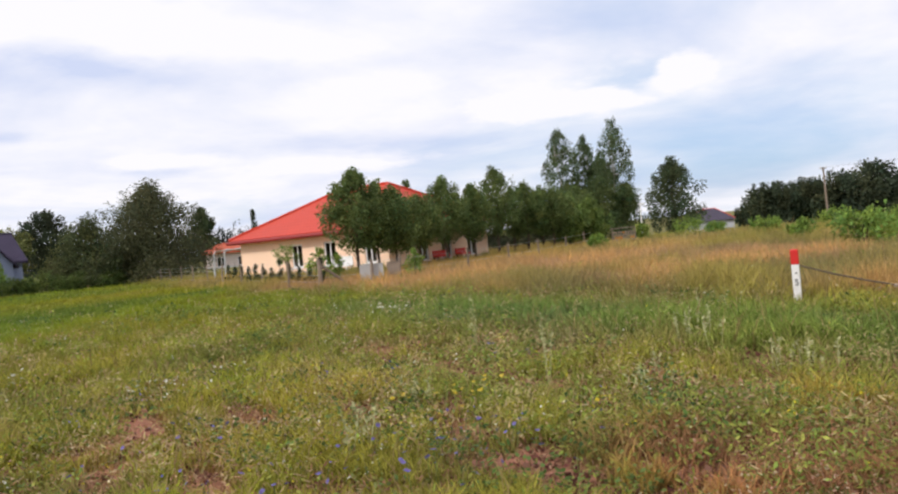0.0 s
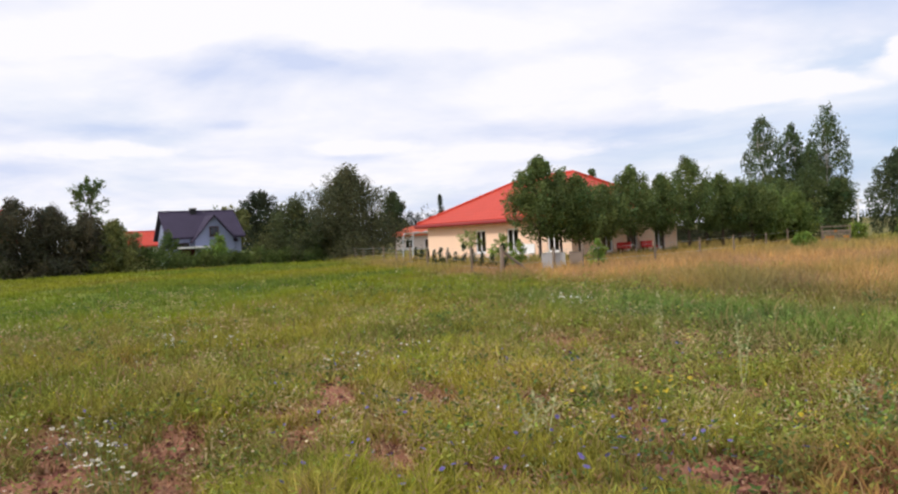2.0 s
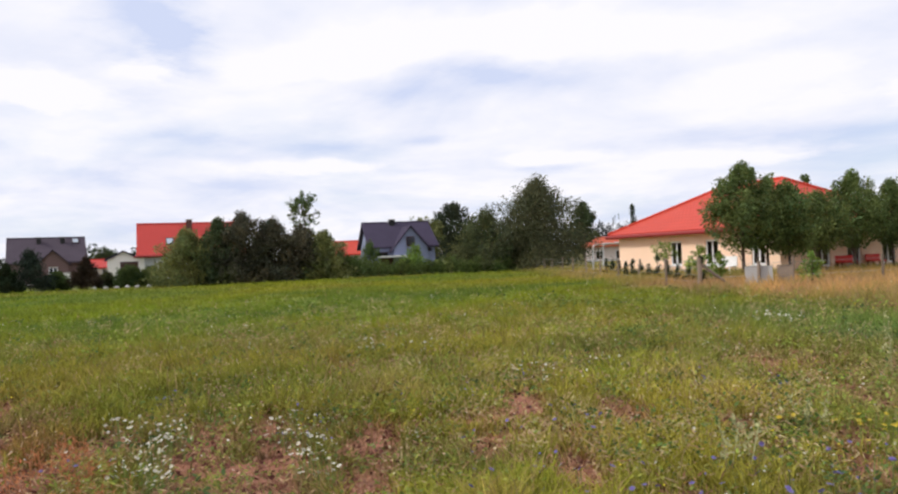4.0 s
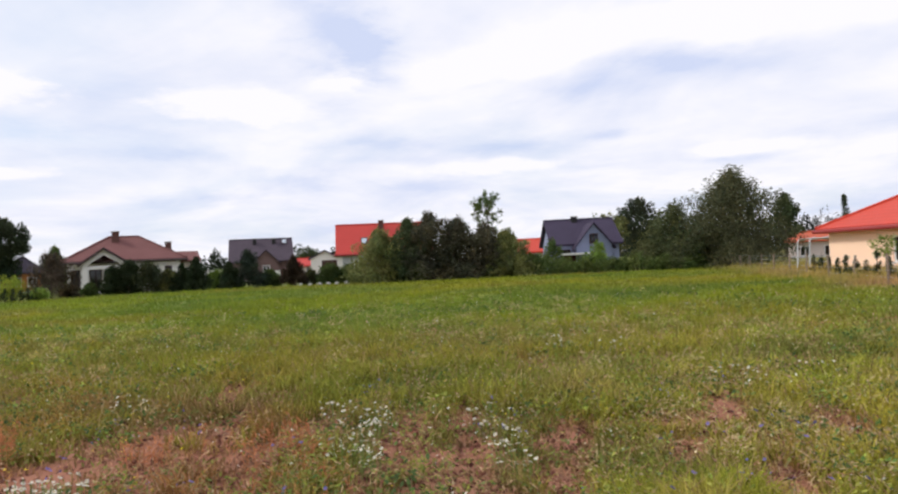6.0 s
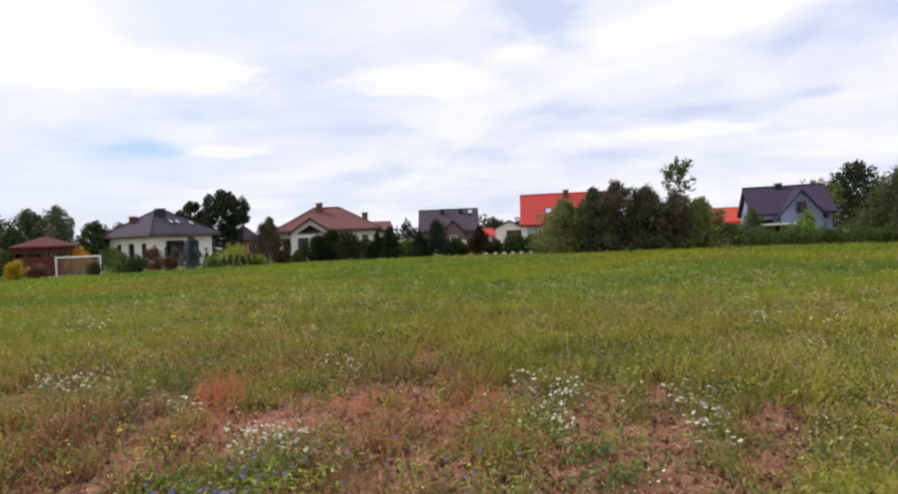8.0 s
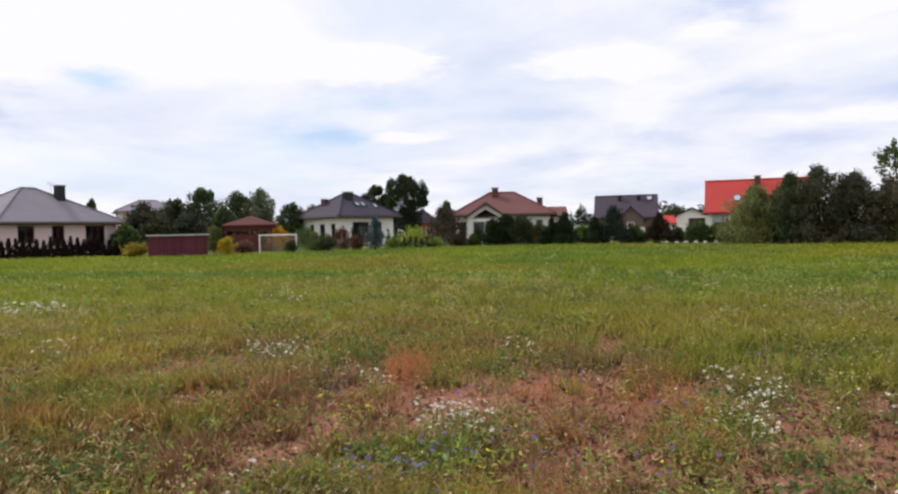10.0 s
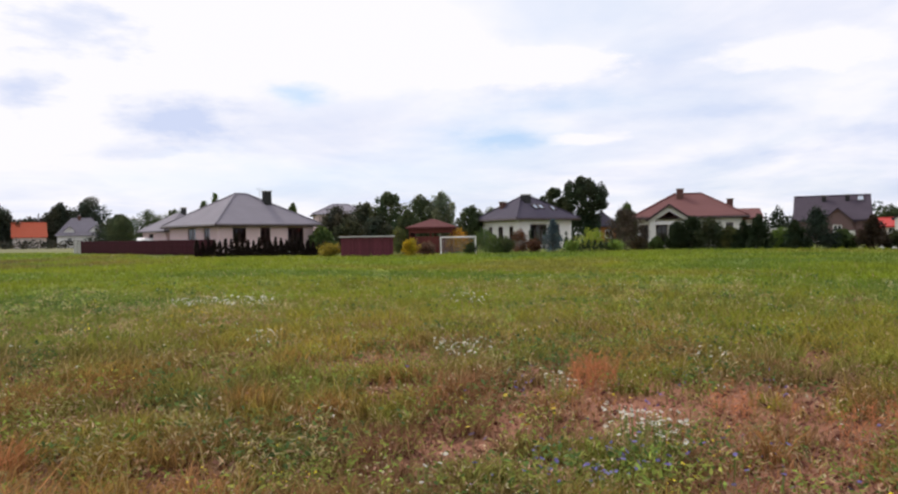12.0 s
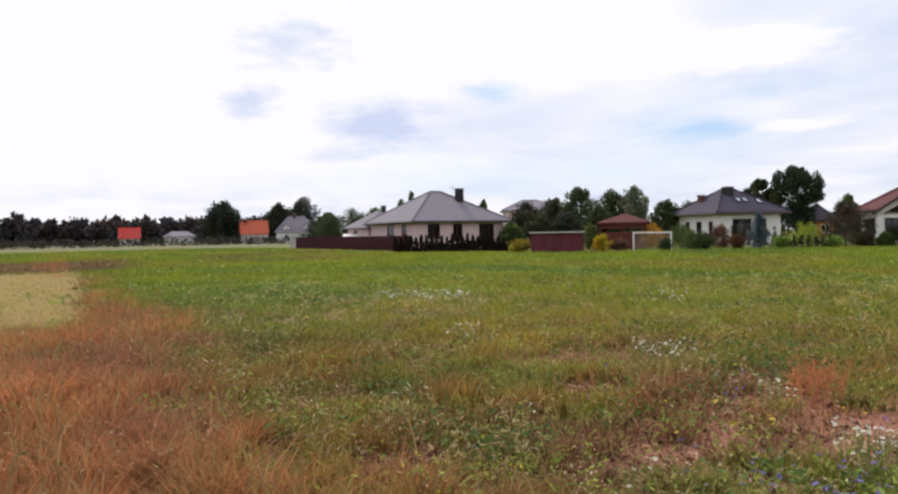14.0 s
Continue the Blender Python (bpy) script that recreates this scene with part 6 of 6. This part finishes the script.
def make_goal():
    r = thing("football_goal", "small white football goal with a grey net", "football goal", pose(-60.35, 0.2, 0, 0, 0, 88.2))
    W, H = 2.98, 1.46
    for x in (0.0, W):
        bm = bmesh.new()
        tube(bm, [(x, 0, -0.05), (x, 0, H)], [0.055, 0.055], 8)
        part("post", bm, M_WHITE, r)
        bm = bmesh.new()
        tube(bm, [(x, 0.0, H), (x, 0.9, 0.0)], [0.03, 0.03], 6)
        part("stay", bm, M_WHITE, r)
    bm = bmesh.new()
    tube(bm, [(-0.05, 0, H), (W + 0.05, 0, H)], [0.055, 0.055], 8)
    part("crossbar", bm, M_WHITE, r)
    bm = bmesh.new()
    for k in range(25):
        x = W * k / 24
        tube(bm, [(x, 0.0, H), (x, 0.9, 0.0)], [0.009, 0.009], 3)
    for k in range(1, 13):
        t = k / 12
        tube(bm, [(0, 0.9 * t, H * (1 - t)), (W, 0.9 * t, H * (1 - t))], [0.009, 0.009], 3)
    tagged(part("net", bm, M_NET, r), kind="stuff")


make_goal()


def make_shed():
    L, W, H = 4.2, 2.6, 1.58
    r = thing("garden_shed", "low dark red board shed with a flat roof", "shed", pose(-56.9, -7.9, 0, 0, 0, 95.6))
    part("core", boxed(0.03, L - 0.03, 0.03, W - 0.03, -0.05, H - 0.02), M_WOOD_D, r)
    front = bpy.data.meshes.new("board")
    bm = boxed(0, 0.135, -0.012, 0.025, 0, H, 0.004)
    bm.to_mesh(front)
    bm.free()
    front.materials.append(M_SHED)
    for k in range(30):
        o = new("board", front)
        o.parent, o.matrix_local = r, pose(0.02 + k * 0.139, 0, 0)
    for side in (0, L):
        for k in range(18):
            o = new("board", front)
            o.parent, o.matrix_local = r, pose(side, 0.04 + k * 0.139, 0, 0, 0, 90)
    bm = bmesh.new()
    solid(bm, [(-0.15, -0.2, H + 0.06), (L + 0.15, -0.2, H), (L + 0.15, W + 0.2, H - 0.1), (-0.15, W + 0.2, H - 0.04), (-0.15, -0.2, H + 0.13), (L + 0.15, -0.2, H + 0.07), (L + 0.15, W + 0.2, H - 0.03), (-0.15, W + 0.2, H + 0.03)],
          [(3, 2, 1, 0), (4, 5, 6, 7), (0, 1, 5, 4), (1, 2, 6, 5), (2, 3, 7, 6), (3, 0, 4, 7)])
    part("roof", bm, R_MAUVE, r)
    part("roof_trim", boxed(-0.15, L + 0.15, -0.235, -0.202, H - 0.01, H + 0.1), M_CONC, r)


M_SHED = material("oxblood_boards", (0.105, 0.024, 0.036), 0.8, 0.25, 3, 25, 0.3, each=0.2)
make_shed()


def make_gazebo():
    x, y = spot(90.4, 68)
    r = thing("gazebo", "red-brown wooden gazebo with a hipped tiled roof", "gazebo", pose(x, y, 0, 0, 0, 84))
    w = 2.0
    for sx in (-w, 0, w):
        for sy in (-w, w):
            part("post", boxed(sx - 0.07, sx + 0.07, sy - 0.07, sy + 0.07, -0.05, 2.3, 0.01), M_WOOD_R, r)
    for sy in (-w, w):
        part("rail", boxed(-w, w, sy - 0.04, sy + 0.04, 0.95, 1.03), M_WOOD_R, r)
        part("beam", boxed(-w - 0.1, w + 0.1, sy - 0.06, sy + 0.06, 2.18, 2.34), M_WOOD_R, r)
        part("arch_board", boxed(-w, w, sy - 0.025, sy + 0.025, 1.88, 2.17), M_WOOD_R, r)
    for sx in (-w, w):
        part("side_panel", boxed(sx - 0.03, sx + 0.03, -w + 0.08, w - 0.08, 0.0, 2.17), M_WOOD_R, r)
    board = bpy.data.meshes.new("board")
    bm = boxed(0, 0.12, -0.012, 0.012, 0.05, 1.55, 0.003)
    bm.to_mesh(board)
    bm.free()
    board.materials.append(M_WOOD_R)
    for sy in (-w, w):
        for k in range(29):
            o = new("board", board)
            o.parent, o.matrix_local = r, pose(-w + 0.08 + k * 0.132, sy, 0)
    part("floor", boxed(-w, w, -w, w, -0.02, 0.06), M_WOOD_D, r)
    bm = bmesh.new()
    lines = hip_roof(bm, 2 * w, 2 * w, 2.28, 3.25, 0.35, (0.3, 0))
    bmesh.ops.translate(bm, vec=(-w, -w, 0), verts=bm.verts)
    part("roof", bm, R_GAZ, r)


R_GAZ = material("red_brown_shingles", (0.115, 0.036, 0.036), 0.85, 0.15, 0.8, 10, 0.5, rows=0.15, spec=0.15)
make_gazebo()


def make_board_fence():
    """Dark board fence before the grey bungalow."""
    a = Vector((*FENCE_A, 0))
    b = a + Vector((*FENCE_RUN, 0)) * FENCE_LONG
    d = (b - a)
    n = int(d.length / 0.134)
    turn = math.degrees(math.atan2(d.y, d.x))
    r = thing("board_fence", "dark oxblood board fence along the garden", "fence")
    board = bpy.data.meshes.new("board")
    bm = boxed(-0.068, 0.068, -0.012, 0.012, 0.05, 1.58, 0.004)
    bm.to_mesh(board)
    bm.free()
    board.materials.append(M_WOOD_D)
    rng = random.Random(9)
    for k in range(n + 1):
        p = a + d * (k / n)
        o = new("board", board)
        o.parent, o.matrix_local = r, pose(p.x, p.y, rng.uniform(-0.02, 0.02), 0, 0, turn)
    for z in (0.3, 1.1):
        bm = bmesh.new()
        off = Vector((-d.y, d.x, 0)).normalized() * 0.05
        tube(bm, [(a.x + off.x, a.y + off.y, z), (b.x + off.x, b.y + off.y, z)], [0.04, 0.04], 4)
        part("rail", bm, M_WOOD_D, r)
    for k, t in enumerate((1.02, 1.06)):
        p = a + d * t
        g = thing("gate_post", "pale concrete gate post at the fence end", "post", pose(p.x, p.y, 0, 0, 0, turn), "gate posts")
        part("shaft", boxed(-0.16, 0.16, -0.16, 0.16, -0.1, 1.55, 0.02), M_CONC, g)
        part("cap", boxed(-0.2, 0.2, -0.2, 0.2, 1.552, 1.62, 0.02), M_CONC, g)


make_board_fence()


def make_small_far():
    x, y = spot(35.1, 71)
    r = thing("carport", "white flat-roofed carport before the blue house", "carport", pose(x, y, 0, 0, 0, 35))
    part("roof", boxed(-1.5, 1.5, -1.5, 1.5, 1.62, 1.8, 0.02), M_WHITE, r)
    for sx in (-1.35, 1.25):
        for sy in (-1.35, 1.25):
            part("post", boxed(sx, sx + 0.1, sy, sy + 0.1, -0.05, 1.62), M_WOOD_D, r)
    part("rear_wall", boxed(-1.2, 1.2, 1.28, 1.34, 0, 1.6), M_WOOD_D, r)
    x, y = spot(112.2, 88)
    r = thing("garden_tunnel", "small white plastic garden tunnel", "tunnel", pose(x, y, 0, 0, 0, 112))
    bm = bmesh.new()
    tube(bm, [(-1.3, 0, 0.7), (1.3, 0, 0.7)], [1.2, 1.2], 14)
    part("cover", bm, M_WHITE, r)
    for b0, b1, d, h, lab in [(62.6, 65.2, 84, 1.75, "low white rendered garden wall"), (58.9, 60.2, 88, 1.4, "low white rendered garden wall")]:
        p, q = Vector((*spot(b0, d), 0)), Vector((*spot(b1, d), 0))
        t = math.degrees(math.atan2((q - p).y, (q - p).x))
        r = thing("garden_wall", lab + " behind the shrubs", "wall", pose(p.x, p.y, 0, 0, 0, t), "garden walls")
        part("wall", boxed(0, (q - p).length, -0.1, 0.1, -0.1, h), M_WHITE_W, r)
        part("coping", boxed(-0.05, (q - p).length + 0.05, -0.14, 0.14, h + 0.002, h + 0.08), M_CONC, r)
    for k in range(6):
        x, y = spot(53.8 + k * 0.72, 63.5)
        r = thing("garden_stone", "pale rounded stone at the garden edge", "stone", pose(x, y, 0, 0, 0, k * 40), "garden edge stones")
        bm = bmesh.new()
        bmesh.ops.create_icosphere(bm, subdivisions=2, radius=0.2)
        for v in bm.verts:
            v.co += v.co.normalized() * 0.07 * noise.noise(v.co * 4 + Vector((k, 0, 0)))
            v.co.z = v.co.z * 0.7 + 0.1
        part("stone", bm, M_CONC, r)


make_small_far()
